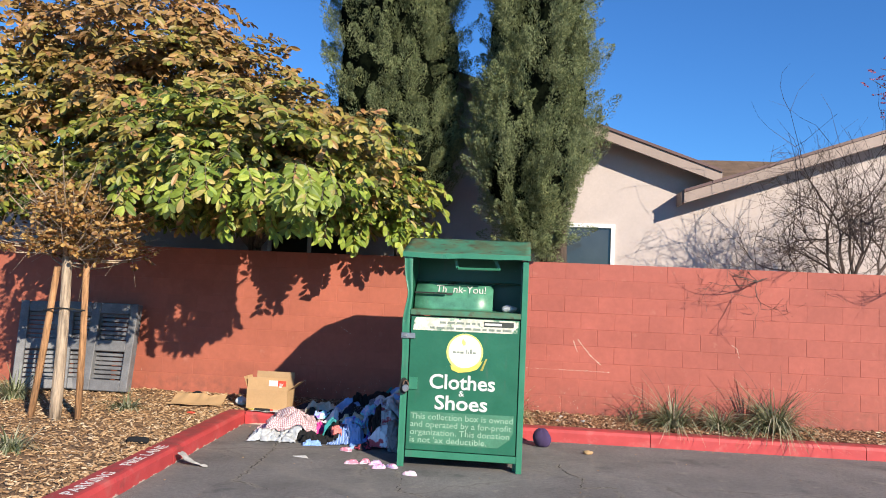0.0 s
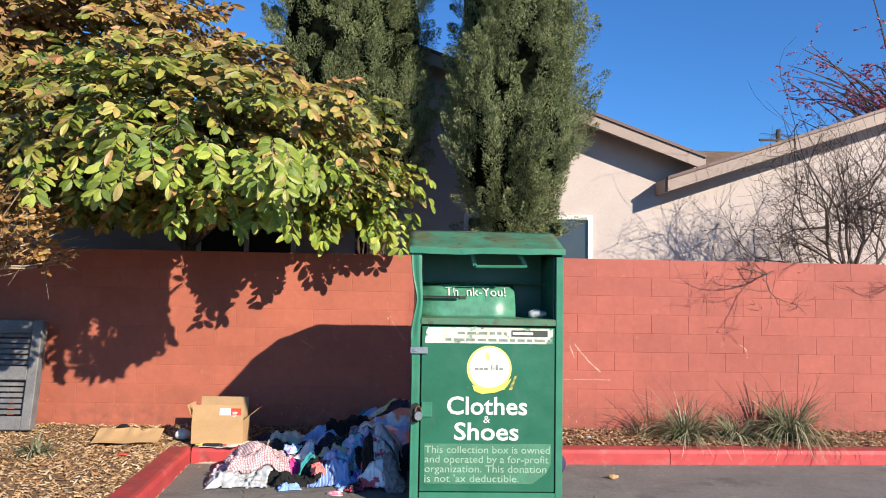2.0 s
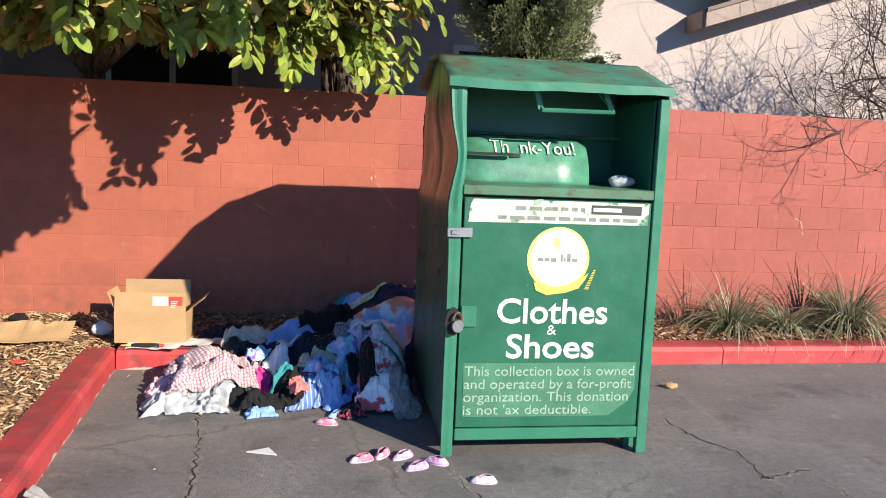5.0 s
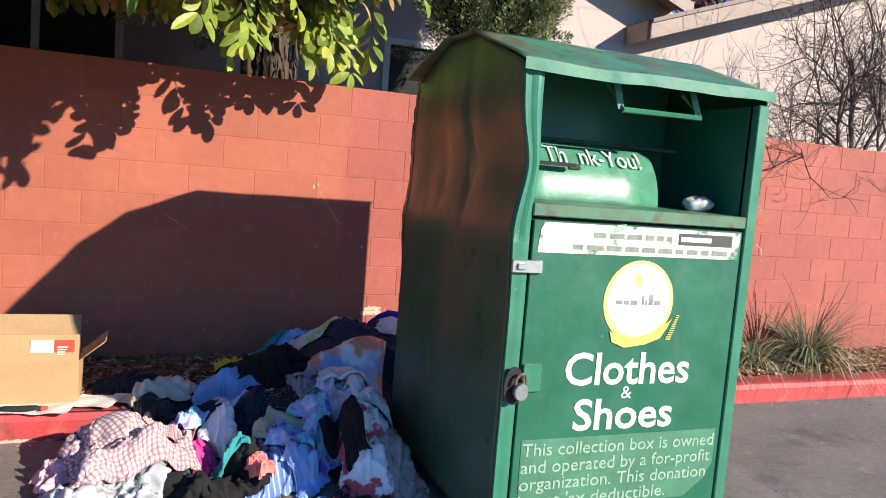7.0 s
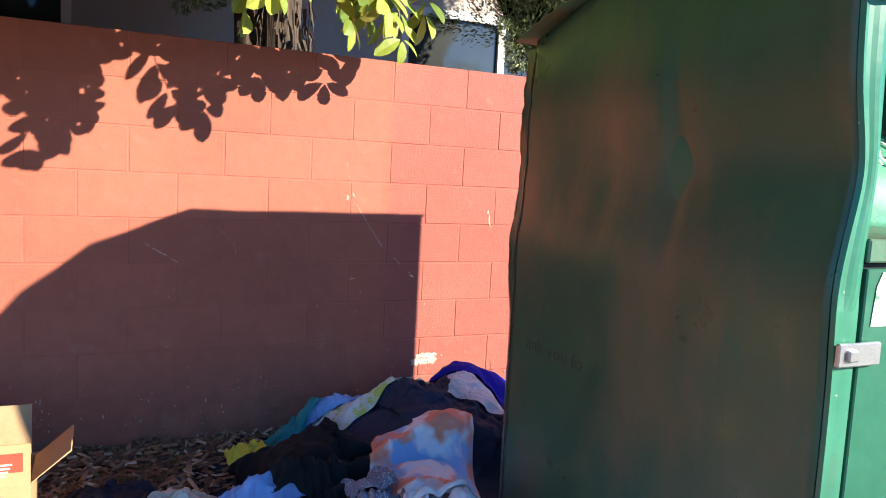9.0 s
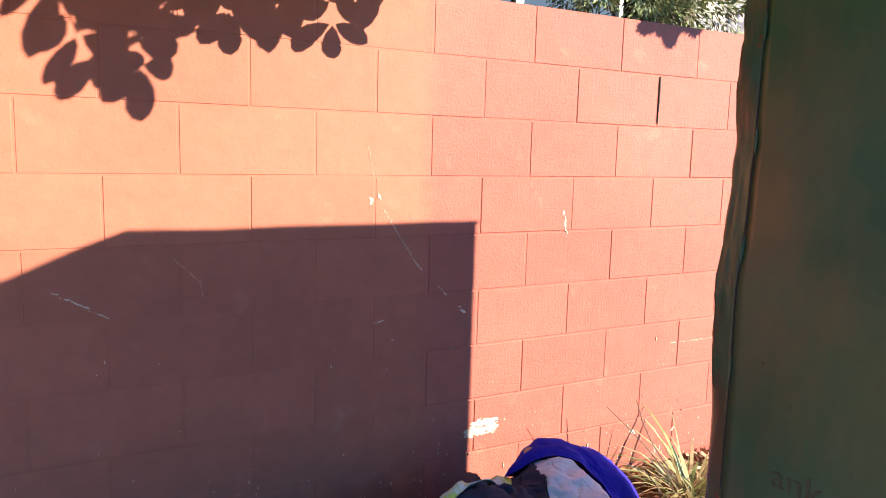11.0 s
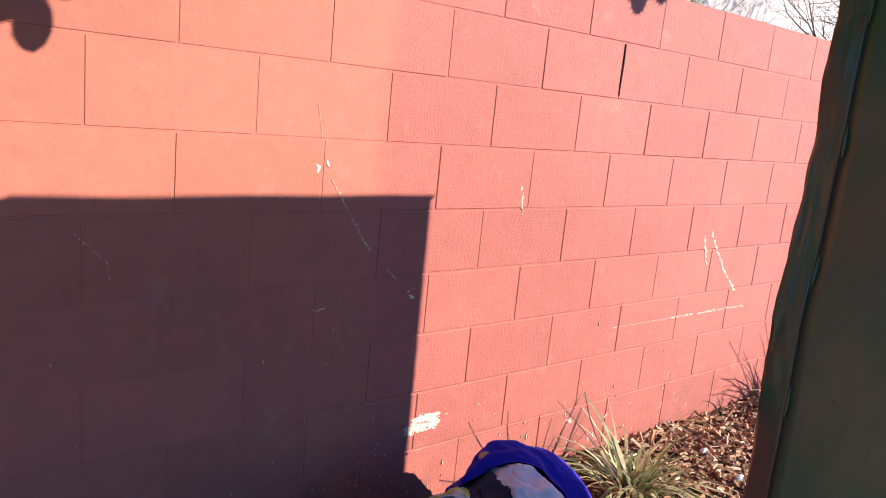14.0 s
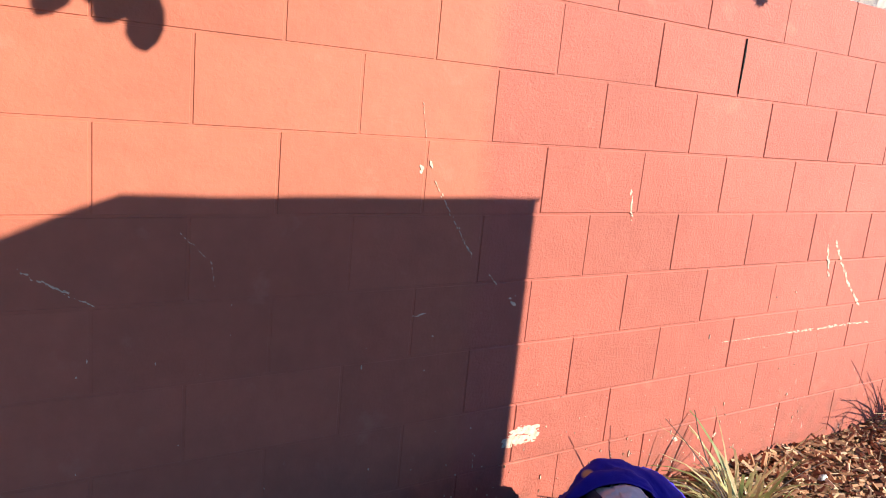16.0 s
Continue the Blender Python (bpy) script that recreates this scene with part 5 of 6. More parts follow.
# mulch chips
def chips(region, count, seed, size=1.0):
    r = np.random.default_rng(seed)
    b = Build()
    v, f, n = [], [], 0
    while n < count * 6:
        x, y = region(r)
        a, L, W, T = r.uniform(0, math.tau), size * r.uniform(0.018, 0.062), size * r.uniform(0.008, 0.024), size * r.uniform(0.003, 0.009)
        c, s, t = math.cos(a), math.sin(a), r.normal(0, 0.3)
        z = bed_z(x, y) + 0.004 + abs(r.normal(0, 0.008))
        for k, (p, q, h) in enumerate(((-0.5, -0.5, 0), (0.5, -0.35, 0), (0.45, 0.5, 0), (-0.5, 0.4, 0), (-0.4, 0, 1), (0.42, 0.05, 1))):
            v.append((x + c * p * L - s * q * W, y + s * p * L + c * q * W, z + t * p * L + h * T))
        f += [(n, n + 1, n + 5, n + 4), (n + 1, n + 2, n + 5), (n + 2, n + 3, n + 4, n + 5), (n + 3, n, n + 4)]
        n += 6
    b.v, b.f = v, f
    return b


def left_region(r):
    y = 9.55 - 6.5 * r.uniform(0, 1) ** 1.2
    x0 = (kerb_x(y) if y < 8.64 else -2.3) - 0.2
    return x0 - 4.6 * r.uniform(0, 1) ** 1.3, y


def back_region(r):
    x = -2.4 + 8.4 * r.uniform(0, 1) ** 1.0
    y0 = kerb_y(x) + 0.2
    return x, y0 + (9.58 - y0) * r.uniform(0, 1)


solo("mulch_chips", chips(left_region, 17000, 1), CHIPS, "loose tan and brown wood chips", "mulch", kind="stuff")
solo("mulch_chips", chips(back_region, 9000, 2, 1.2), REDCHIPS, "loose reddish-brown wood chips along the wall", "mulch", kind="stuff")


# ---- loose things ----
def pallet(name, m, label):
    """A grey plastic pallet, 1.1 m wide and 1.15 m high, standing on its edge, face to -y."""
    ob = new(name)
    ob.matrix_world = m
    WORLD[ob] = Matrix.Identity(4)
    tagged(ob, label, "pallet", "plastic pallets against the wall")
    W, H = 1.12, 1.12
    for x0, x1 in ((0, 0.1), (0.5, 0.62), (W - 0.1, W)):
        part("stile", Build().box(x0, x1, -0.13, 0, 0, H), PALLETGREY, ob, bevel=0.008)
    for z0, z1 in ((0, 0.14), (0.5, 0.64), (H - 0.14, H)):
        for x0, x1 in ((0.1, 0.5), (0.62, W - 0.1)):
            part("rail", Build().box(x0, x1, -0.125, -0.004, z0, z1), PALLETGREY, ob, bevel=0.008)
    for z0 in (0.14, 0.64):
        for x0, x1 in ((0.1, 0.5), (0.62, W - 0.1)):
            for k in range(6):
                z = z0 + 0.02 + k * 0.057
                part("slat", Build().box(x0, x1, -0.06, -0.03, z, z + 0.04), PALLETGREY, ob)
    return ob


pallet("pallet", pose(-5.36, 9.33, 0.17, -9, 0, 1), "dark grey plastic pallet leaning upright on the wall")
pallet("pallet", pose(-5.62, 9.02, 0.17, -14, 0, 26), "dark grey plastic pallet leaning behind the young tree")

carton = thing("cardboard_box", (-2.25, 8.93, KERB_TOP), "open brown cardboard carton with a red and white label", "cardboard box")
cz, ch = 0.158, 0.225
part("front", Build().box(-2.5, -2.01, 8.77, 8.776, cz, cz + ch), CARD, carton)
part("back", Build().box(-2.5, -2.01, 9.07, 9.076, cz, cz + ch), CARDIN, carton)
part("side", Build().box(-2.5, -2.494, 8.776, 9.07, cz, cz + ch), CARD, carton)
part("side", Build().box(-2.016, -2.01, 8.776, 9.07, cz, cz + ch), CARD, carton)
part("bottom", Build().box(-2.494, -2.016, 8.776, 9.07, cz, cz + 0.006), CARDIN, carton)
flap = part("flap", Build().extrude([(8.772, cz + ch), (8.777, cz + ch), (8.795, cz + ch + 0.14), (8.79, cz + ch + 0.14)], "x", -2.498, -2.012), CARD, carton)
part("flap", Build().extrude([(9.07, cz + ch), (9.075, cz + ch), (9.10, cz + ch + 0.185), (9.095, cz + ch + 0.185)], "x", -2.498, -2.03), CARDIN, carton)
part("flap", Build().extrude([(-2.012, cz + ch), (-2.008, cz + ch), (-1.885, cz + ch + 0.1), (-1.889, cz + ch + 0.104)], "y", 8.79, 9.06), CARD, carton)
part("flap", Build().extrude([(-2.498, cz + ch), (-2.494, cz + ch), (-2.55, cz + ch + 0.14), (-2.554, cz + ch + 0.14)], "y", 8.79, 9.06), CARD, carton)
part("label", Build().box(-2.24, -2.132, 8.778, 8.7835, cz + ch + 0.012, cz + ch + 0.112), PAPER, flap, "white paper label")
part("label", Build().box(-2.13, -2.035, 8.778, 8.7835, cz + ch + 0.012, cz + ch + 0.112), LABELRED, flap, "red label")
for k in range(4):
    part("label_bar", Build().box(-2.115, -2.085 + 0.006 * k, 8.776, 8.778, cz + ch + 0.034 + 0.013 * k, cz + ch + 0.04 + 0.013 * k), PAPER, flap)

def torn_card(u, v):
    """A torn flat of cardboard, propped up along its far edge."""
    x = -3.43 + 0.6 * u
    y0, y1 = 8.72 + 0.1 * u, 8.96 + 0.05 * u + 0.05 * n3(6 * u, 1.0)
    k = v * (1.0 if u < 0.62 or u > 0.72 else 0.86)
    return (x, y0 + (y1 - y0) * k, 0.165 + 0.1 * k ** 1.3 + 0.012 * n3(3 * u, 2 * v))


solo("cardboard_sheet", Build().grid(20, 6, torn_card), CARD, "torn piece of brown cardboard propped on mulch", "cardboard", thick=0.005)


def crumple(name, place, rx, ry, h, seed, material, label, category, group="", rot=0.0, n=22, fold=0.5):
    """A small crumpled thing: a lumpy closed skin that rests on its place."""
    def skin(u, v):
        a, b = u * math.tau, (v - 0.5) * math.pi
        k = 1 + 0.35 * fold * n3(2 * math.cos(a) + seed, 2 * math.sin(a), 2 * v) + 0.2 * fold * n3(5 * math.cos(a), 5 * math.sin(a) + seed, 5 * v)
        x, y, z = rx * k * math.cos(b) * math.cos(a), ry * k * math.cos(b) * math.sin(a), max(-0.42, k * math.sin(b) * 0.55)
        c, s = math.cos(rot), math.sin(rot)
        return (place[0] + c * x - s * y, place[1] + s * x + c * y, place[2] + h * (z + 0.42))
    return solo(name, Build().grid(n, n // 2, skin), material, label, category, group, smooth=True)


# pile of clothes
def support(x, y):
    """What lies under the pile: asphalt, the kerb and the mulch strip."""
    return bed_z(x, y) if y > kerb_y(x) + 0.1 else (KERB_TOP if y > kerb_y(x) else 0.0)


def heap(x, y):
    g = lambda cx, cy, rx, ry, h: h * math.exp(-((x - cx) / rx) ** 2 - ((y - cy) / ry) ** 2)
    return support(x, y) + g(-0.42, 8.87, 0.5, 0.45, 0.3) + g(-0.68, 8.35, 0.33, 0.28, 0.2) + g(-1.1, 8.45, 0.35, 0.32, 0.1) + g(-0.06, 9.24, 0.24, 0.2, 0.2) + g(-0.55, 9.22, 0.4, 0.17, 0.07) + g(-1.78, 8.18, 0.17, 0.17, 0.13) + g(-0.63, 7.88, 0.14, 0.18, 0.15)


HX0, HY0, HD, HNX, HNY = -2.7, 7.2, 0.0125, 280, 196
top = np.array([[heap(HX0 + i * HD, HY0 + j * HD) for j in range(HNY)] for i in range(HNX)])


def settle(x, y, sx, sy, rot, seed, slack, lump, n, steps):
    """Drops a slack square of cloth on what lies there already: stretch-free links, gravity, contact."""
    r = np.random.default_rng(seed)
    p, q = np.meshgrid(np.linspace(-1, 1, n), np.linspace(-1, 1, n), indexing="ij")
    wave = lambda f, k: sum(np.sin(f * (p * math.cos(a) + q * math.sin(a)) * r.uniform(0.7, 1.4) + r.uniform(0, 6.3)) for a in r.uniform(0, 6.3, k)) / k ** 0.5
    rad = 1 + 0.12 * wave(1.6, 3)
    lx, ly = sx * p * rad + 0.12 * sx * wave(3.5, 4), sy * q * rad + 0.12 * sy * wave(3.5, 4)
    c, s = math.cos(radians(rot)), math.sin(radians(rot))
    P = np.stack([x + c * lx - s * ly, y + s * lx + c * ly, np.zeros_like(lx)], -1)

    def under(P):
        i = np.clip(((P[..., 0] - HX0) / HD).round().astype(int), 0, HNX - 1)
        j = np.clip(((P[..., 1] - HY0) / HD).round().astype(int), 0, HNY - 1)
        return top[i, j]

    bulge = lump * np.clip(1 - np.maximum(abs(p), abs(q)) ** 2.2, 0, 1) * (0.75 + 0.35 * wave(2.2, 3))
    bulge = np.maximum(bulge, 0)
    warp = 1.6 * wave(2.5, 3)
    a0 = r.uniform(0, math.pi)
    pleat = 0
    for k in range(4):
        a, lam = a0 + r.normal(0, 0.55), r.uniform(0.06, 0.13)
        pleat = pleat + 0.5 * np.sin(math.tau / lam * (lx * math.cos(a) + ly * math.sin(a)) + warp * r.uniform(0.6, 1.4) + r.uniform(0, 6.3))
    crease = 0
    for k in range(5):
        a, lam = a0 + r.normal(0, 0.9), r.uniform(0.1, 0.22)
        crease = crease + (1 - abs(np.sin(math.pi / lam * (lx * math.cos(a) + ly * math.sin(a)) + 1.1 * warp * r.uniform(0.4, 1.3) + r.uniform(0, 6.3)))) ** 4 * np.clip(0.5 + wave(2.2, 2), 0, 1)
    bulge = bulge + 0.03 * (slack - 0.95) * 2.2 * crease * np.clip(1.1 - np.maximum(abs(p), abs(q)) ** 4, 0, 1)
    P[..., 2] = under(P) + bulge + 0.03 + 0.036 * (slack - 0.8) * 2 * pleat + 0.012 * wave(6.0, 5)
    du, dv = 2 * sx * slack / (n - 1), 2 * sy * slack / (n - 1)
    V = np.zeros_like(P)
    links = []
    for ax, d in ((0, du), (1, dv)):
        for start in (0, 1):
            ia = np.arange(start, n - 1, 2)
            links.append((ax, ia, ia + 1, d, 0.5))
        for start in (0, 1, 2):
            ia = np.arange(start, n - 2, 3)
            links.append((ax, ia, ia + 2, 2 * d * 0.97, 0.1))
    for it in range(steps):
        old = P.copy()
        V *= 0.85
        V[..., 2] -= 0.0016
        P = P + V
        for k in range(2):
            for ax, ia, ib, d, w in links:
                A, B = (P[ia], P[ib]) if ax == 0 else (P[:, ia], P[:, ib])
                D = B - A
                L = np.sqrt((D * D).sum(-1, keepdims=True)) + 1e-9
                C = D * ((L - d) / L) * w
                if ax == 0:
                    P[ia] += C
                    P[ib] -= C
                else:
                    P[:, ia] += C
                    P[:, ib] -= C
        P[..., 1] = np.minimum(P[..., 1], WALL_Y - 0.012)
        inside = (P[..., 0] > XL - 0.035) & (P[..., 1] < YB + 0.03)
        P[..., 0] = np.where(inside, XL - 0.035, P[..., 0])
        floor = under(P) + 0.007 + bulge * (0.85 if it > 8 else 1.0)
        hit = P[..., 2] < floor
        P[..., 2] = np.where(hit, floor, P[..., 2])
        V = np.clip(P - old, -0.02, 0.02)
        V[hit] *= 0.35
        P[..., :2] = np.where(hit[..., None], old[..., :2] + 0.25 * (P[..., :2] - old[..., :2]), P[..., :2])
    for k in range(2):
        Q = P.copy()
        Q[1:-1, 1:-1] = 0.5 * P[1:-1, 1:-1] + 0.125 * (P[2:, 1:-1] + P[:-2, 1:-1] + P[1:-1, 2:] + P[1:-1, :-2])
        P = Q
    for k in range(4):
        for rim in (P[0], P[-1], P[:, 0], P[:, -1]):
            rim[1:-1] = 0.5 * rim[1:-1] + 0.25 * (rim[2:] + rim[:-2])
    P[1, 1:-1], P[-2, 1:-1] = 0.5 * (P[0, 1:-1] + P[2, 1:-1]), 0.5 * (P[-1, 1:-1] + P[-3, 1:-1])
    P[1:-1, 1], P[1:-1, -2] = 0.5 * (P[1:-1, 0] + P[1:-1, 2]), 0.5 * (P[1:-1, -1] + P[1:-1, -3])
    return P


def crease_up(P, sx, sy, slack, seed, folds):
    """Presses sharp, wandering folds into a settled cloth, along its normals."""
    n, r = len(P), np.random.default_rng(seed + 500)
    p, q = np.meshgrid(np.linspace(-1, 1, n) * sx * slack, np.linspace(-1, 1, n) * sy * slack, indexing="ij")
    warp = sum(np.sin((p * math.cos(a) + q * math.sin(a)) * r.uniform(14, 34) + r.uniform(0, 6.3)) for a in r.uniform(0, 6.3, 4))
    h = 0
    for a, lam, k in zip(r.uniform(0, 3.14, 5), r.uniform(0.09, 0.22, 5), r.uniform(0.35, 0.8, 5)):
        ridge = (1 - abs(np.sin(math.pi / lam * (p * math.cos(a) + q * math.sin(a)) + k * warp))) ** 2.6
        where = np.clip(0.45 + 0.8 * np.sin((p * math.sin(a) - q * math.cos(a)) * r.uniform(9, 22) + warp * 0.5 + r.uniform(0, 6.3)), 0, 1)
        h = h + ridge * where * (lam / 0.1)
    nrm = np.cross(np.gradient(P, axis=0), np.gradient(P, axis=1))
    nrm /= np.linalg.norm(nrm, axis=-1, keepdims=True) + 1e-9
    return P + nrm * (0.0075 * min(1.0, 0.3 + 0.7 * folds) * min(1.0, min(sx, sy) / 0.12) * h)[..., None]


def garment(name, x, y, sx, sy, h, rot, seed, material, label, category, folds=1.0, lift=0.0, n=60):
    """A garment that has settled on the heap; what falls later lies on it."""
    global top
    slack = 1.0 + 0.42 * min(1.3, folds)
    P = settle(x, y, sx, sy, rot, seed, slack, min(h * 1.25 + lift * 0.4, 0.95 * min(sx, sy)), n, 60)
    Z = top.copy()
    i = np.clip(((P[..., 0] - HX0) / HD).round().astype(int), 0, HNX - 1)
    j = np.clip(((P[..., 1] - HY0) / HD).round().astype(int), 0, HNY - 1)
    for di in (-1, 0, 1):
        for dj in (-1, 0, 1):
            np.maximum.at(Z, (np.clip(i + di, 0, HNX - 1), np.clip(j + dj, 0, HNY - 1)), P[..., 2] - (0.004 if di or dj else 0.0))
    top = Z
    P = crease_up(P, sx, sy, slack, seed, folds)
    b = Build()
    flat = P.transpose(1, 0, 2).reshape(-1, 3).tolist()
    b.grid(n - 1, n - 1, lambda u, v: flat[round(v * (n - 1)) * n + round(u * (n - 1))], uv=True)
    nrm = np.cross(np.gradient(P, axis=0), np.gradient(P, axis=1))
    nrm /= np.linalg.norm(nrm, axis=-1, keepdims=True) + 1e-9
    b.v += [tuple(t) for t in (P - 0.003 * nrm).transpose(1, 0, 2).reshape(-1, 3).tolist()]
    m = n * n
    b.f += [tuple(k + m for k in f[::-1]) for f in b.f]
    rim = list(range(n)) + [k * n + n - 1 for k in range(1, n)] + [m - 1 - k for k in range(1, n)] + [m - n - k * n for k in range(1, n)]
    b.f += [(c, d, d + m, c + m) for c, d in zip(rim, rim[1:])]
    return solo(name, b, material, label, category, "heap of discarded clothes", smooth=True)


C_CHECK = cloth_check("rose_white_check", (0.66, 0.58, 0.6), (0.3, 0.12, 0.14), 32)
C_BLACK = cloth_plain("black_knit", (0.007, 0.007, 0.008))
C_NAVY = cloth_plain("navy_cloth", (0.012, 0.015, 0.035))
C_DENIM = cloth_plain("dark_denim", (0.026, 0.03, 0.062), weave=500)
C_BLUE = cloth_plain("light_blue_cotton", (0.25, 0.42, 0.75))
C_ROYAL = cloth_dots("royal_blue_knit", (0.014, 0.006, 0.36), (0.6, 0.36, 0.2), 8, 0.13)
C_PINK = cloth_plain("hot_pink", (0.75, 0.06, 0.3))
C_ROSE = cloth_plain("dull_rose", (0.42, 0.16, 0.2))
C_CORAL = cloth_plain("coral_cloth", (0.75, 0.2, 0.18))
C_WHITE = cloth_plain("white_cotton", (0.66, 0.66, 0.7))
C_CREAM = cloth_plain("cream_cotton", (0.66, 0.57, 0.46))
C_KHAKI = cloth_plain("khaki_cotton", (0.5, 0.46, 0.34))
C_GREY = cloth_plain("dark_grey_cotton", (0.045, 0.043, 0.043))
C_SPECK = cloth_dots("grey_speckled_knit", (0.18, 0.2, 0.27), (0.5, 0.52, 0.6), 130, 0.3)
C_TARTAN = cloth_check("green_tartan", (0.03, 0.13, 0.08), (0.02, 0.03, 0.08), 6)
C_DYE = cloth_dye("tie_dye", (0.3, 0.42, 0.75), (0.25, 0.12, 0.6), (0.2, 0.6, 0.7), (0.7, 0.6, 0.75))
C_BLANKET = cloth_dye("salmon_and_white_print", (0.82, 0.3, 0.2), (0.82, 0.8, 0.84), (0.3, 0.5, 0.8), scale=3.2)
C_PRINT = cloth_stripe("blue_print", (0.13, 0.22, 0.48), (0.34, 0.46, 0.68), 17, 0.3)
C_LIME = cloth_dye("pale_green_dye", (0.62, 0.68, 0.62), (0.5, 0.62, 0.14), (0.7, 0.72, 0.72))
C_YELLOW = cloth_plain("yellow_cotton", (0.75, 0.6, 0.06))
C_TEAL = cloth_plain("teal_cotton", (0.03, 0.26, 0.27))
C_REDPRINT = cloth_dye("white_bag_red_print", (0.8, 0.82, 0.86), (0.6, 0.1, 0.12), scale=9)
C_LILAC = cloth_dye("lilac_print", (0.6, 0.52, 0.78), (0.72, 0.5, 0.6), (0.7, 0.68, 0.7), scale=14)
C_DOTBLACK = cloth_dots("black_speckled", (0.012, 0.012, 0.015), (0.3, 0.3, 0.34), 70, 0.2)

solo("heap_base", Build().grid(70, 60, lambda u, v: (-2.1 + 2.3 * u, 7.9 + 1.66 * v, heap(-2.1 + 2.3 * u, 7.9 + 1.66 * v) - 0.004 if not (-2.1 + 2.3 * u > XL - 0.02 and 7.9 + 1.66 * v < YB + 0.02) else -0.02)), C_NAVY, "dark clothes at the bottom of the heap", "clothes", "heap of discarded clothes", smooth=True)
garment("jeans", -0.72, 9.12, 0.36, 0.26, 0.05, -14, 1, C_DENIM, "dark navy denim trousers spread over the heap", "trousers", 0.5)
garment("trousers", -0.32, 8.95, 0.27, 0.32, 0.1, 20, 2, C_DENIM, "rumpled washed-black trousers on top of the heap", "trousers", 1.2)
garment("shirt", -0.16, 9.04, 0.17, 0.14, 0.04, -30, 3, C_WHITE, "white cotton shirt on top of the heap", "shirt", 0.25)
garment("sweater", 0.0, 9.26, 0.31, 0.2, 0.28, -25, 4, C_ROYAL, "royal blue sweater with tan spots by the wall", "sweater", 0.1)
garment("t_shirt", -0.62, 9.3, 0.24, 0.18, 0.05, 8, 5, C_LIME, "pale green tie-dyed shirt by the wall", "shirt", 0.7)
garment("t_shirt", -0.78, 9.38, 0.16, 0.1, 0.08, -5, 6, C_BLUE, "pale blue shirt by the wall", "shirt")
garment("t_shirt", -1.0, 9.33, 0.12, 0.09, 0.09, 30, 7, C_TEAL, "crumpled teal shirt by the wall", "shirt")
garment("t_shirt", -1.18, 9.24, 0.09, 0.1, 0.1, 10, 8, C_YELLOW, "crumpled yellow shirt near the wall", "shirt")
garment("sweater", -1.0, 8.98, 0.24, 0.22, 0.22, 5, 9, C_BLACK, "black knitted sweater on the heap", "sweater", 0.6)
garment("sweater", -0.95, 8.5, 0.3, 0.3, 0.05, -35, 11, C_BLACK, "black sweater with a pale printed picture", "sweater", 0.7)
garment("blanket", -0.62, 8.44, 0.23, 0.4, 0.1, -10, 10, C_BLANKET, "salmon and white printed fleece blanket", "blanket", 0.3, n=60)
garment("t_shirt", -1.16, 8.3, 0.17, 0.055, 0.03, 24, 12, C_LILAC, "pale lilac picture print on black cloth", "shirt", 0.3, 0.07)
garment("shirt", -1.26, 8.7, 0.19, 0.11, 0.17, 14, 13, C_BLUE, "light blue cotton shirt over dark cloth", "shirt", 1.3)
garment("sweater", -1.02, 8.22, 0.15, 0.26, 0.06, 10, 14, C_DOTBLACK, "black speckled knitted cardigan", "sweater", 0.7)
garment("shirt", -1.56, 8.85, 0.22, 0.11, 0.08, 18, 15, C_CREAM, "cream cotton shirt near the wall", "shirt", 1.2)
garment("jacket", -1.78, 9.02, 0.2, 0.13, 0.1, -10, 16, C_NAVY, "dark navy jacket in the shade", "jacket")
garment("trousers", -1.5, 8.5, 0.26, 0.14, 0.1, -20, 17, C_GREY, "dark grey cotton trousers in the heap", "trousers", 1.2)
garment("trousers", -1.3, 8.32, 0.2, 0.12, 0.08, -15, 18, C_NAVY, "dark navy trousers in the heap", "trousers")
garment("trousers", -0.98, 8.12, 0.16, 0.08, 0.07, -28, 19, C_KHAKI, "khaki cotton trousers in the heap", "trousers", 0.8)
garment("dress", -1.08, 7.9, 0.17, 0.13, 0.12, 10, 20, C_PRINT, "blue printed summer dress in the heap", "dress", 1.2)
garment("shirt", -0.84, 8.06, 0.11, 0.18, 0.1, 20, 21, C_DYE, "blue and purple tie-dyed shirt", "shirt", 1.2)
garment("shirt", -0.66, 8.0, 0.13, 0.18, 0.12, -4, 36, C_WHITE, "stained white shirt beside the box", "shirt", 1.2)
garment("plastic_bag", -0.66, 7.82, 0.17, 0.2, 0.24, -8, 22, C_REDPRINT, "white plastic bag with red print", "plastic bag", 1.4)
garment("plastic_bag", -0.52, 7.68, 0.1, 0.15, 0.15, 15, 23, CLEAR, "clear grey plastic bag beside the box", "plastic bag", 1.4)
garment("shirt", -0.88, 8.3, 0.08, 0.13, 0.1, 5, 24, C_SPECK, "grey speckled knit top", "shirt")
garment("shirt", -1.22, 8.02, 0.1, 0.1, 0.11, 0, 25, C_ROSE, "dull rose cotton shirt, balled up", "shirt")
garment("shirt", -1.44, 8.1, 0.1, 0.09, 0.12, 30, 26, C_PINK, "hot pink cotton shirt, balled up", "shirt", 1.3)
garment("shirt", -1.56, 7.96, 0.11, 0.1, 0.1, 10, 27, C_TARTAN, "green tartan shirt by the checked shirt", "shirt")
garment("trousers", -1.37, 7.84, 0.2, 0.11, 0.1, 12, 28, C_BLACK, "black trousers on the asphalt", "trousers", 1.3)
garment("shirt", -1.18, 7.82, 0.05, 0.07, 0.08, 30, 29, C_CORAL, "coral shirt on the asphalt", "shirt")
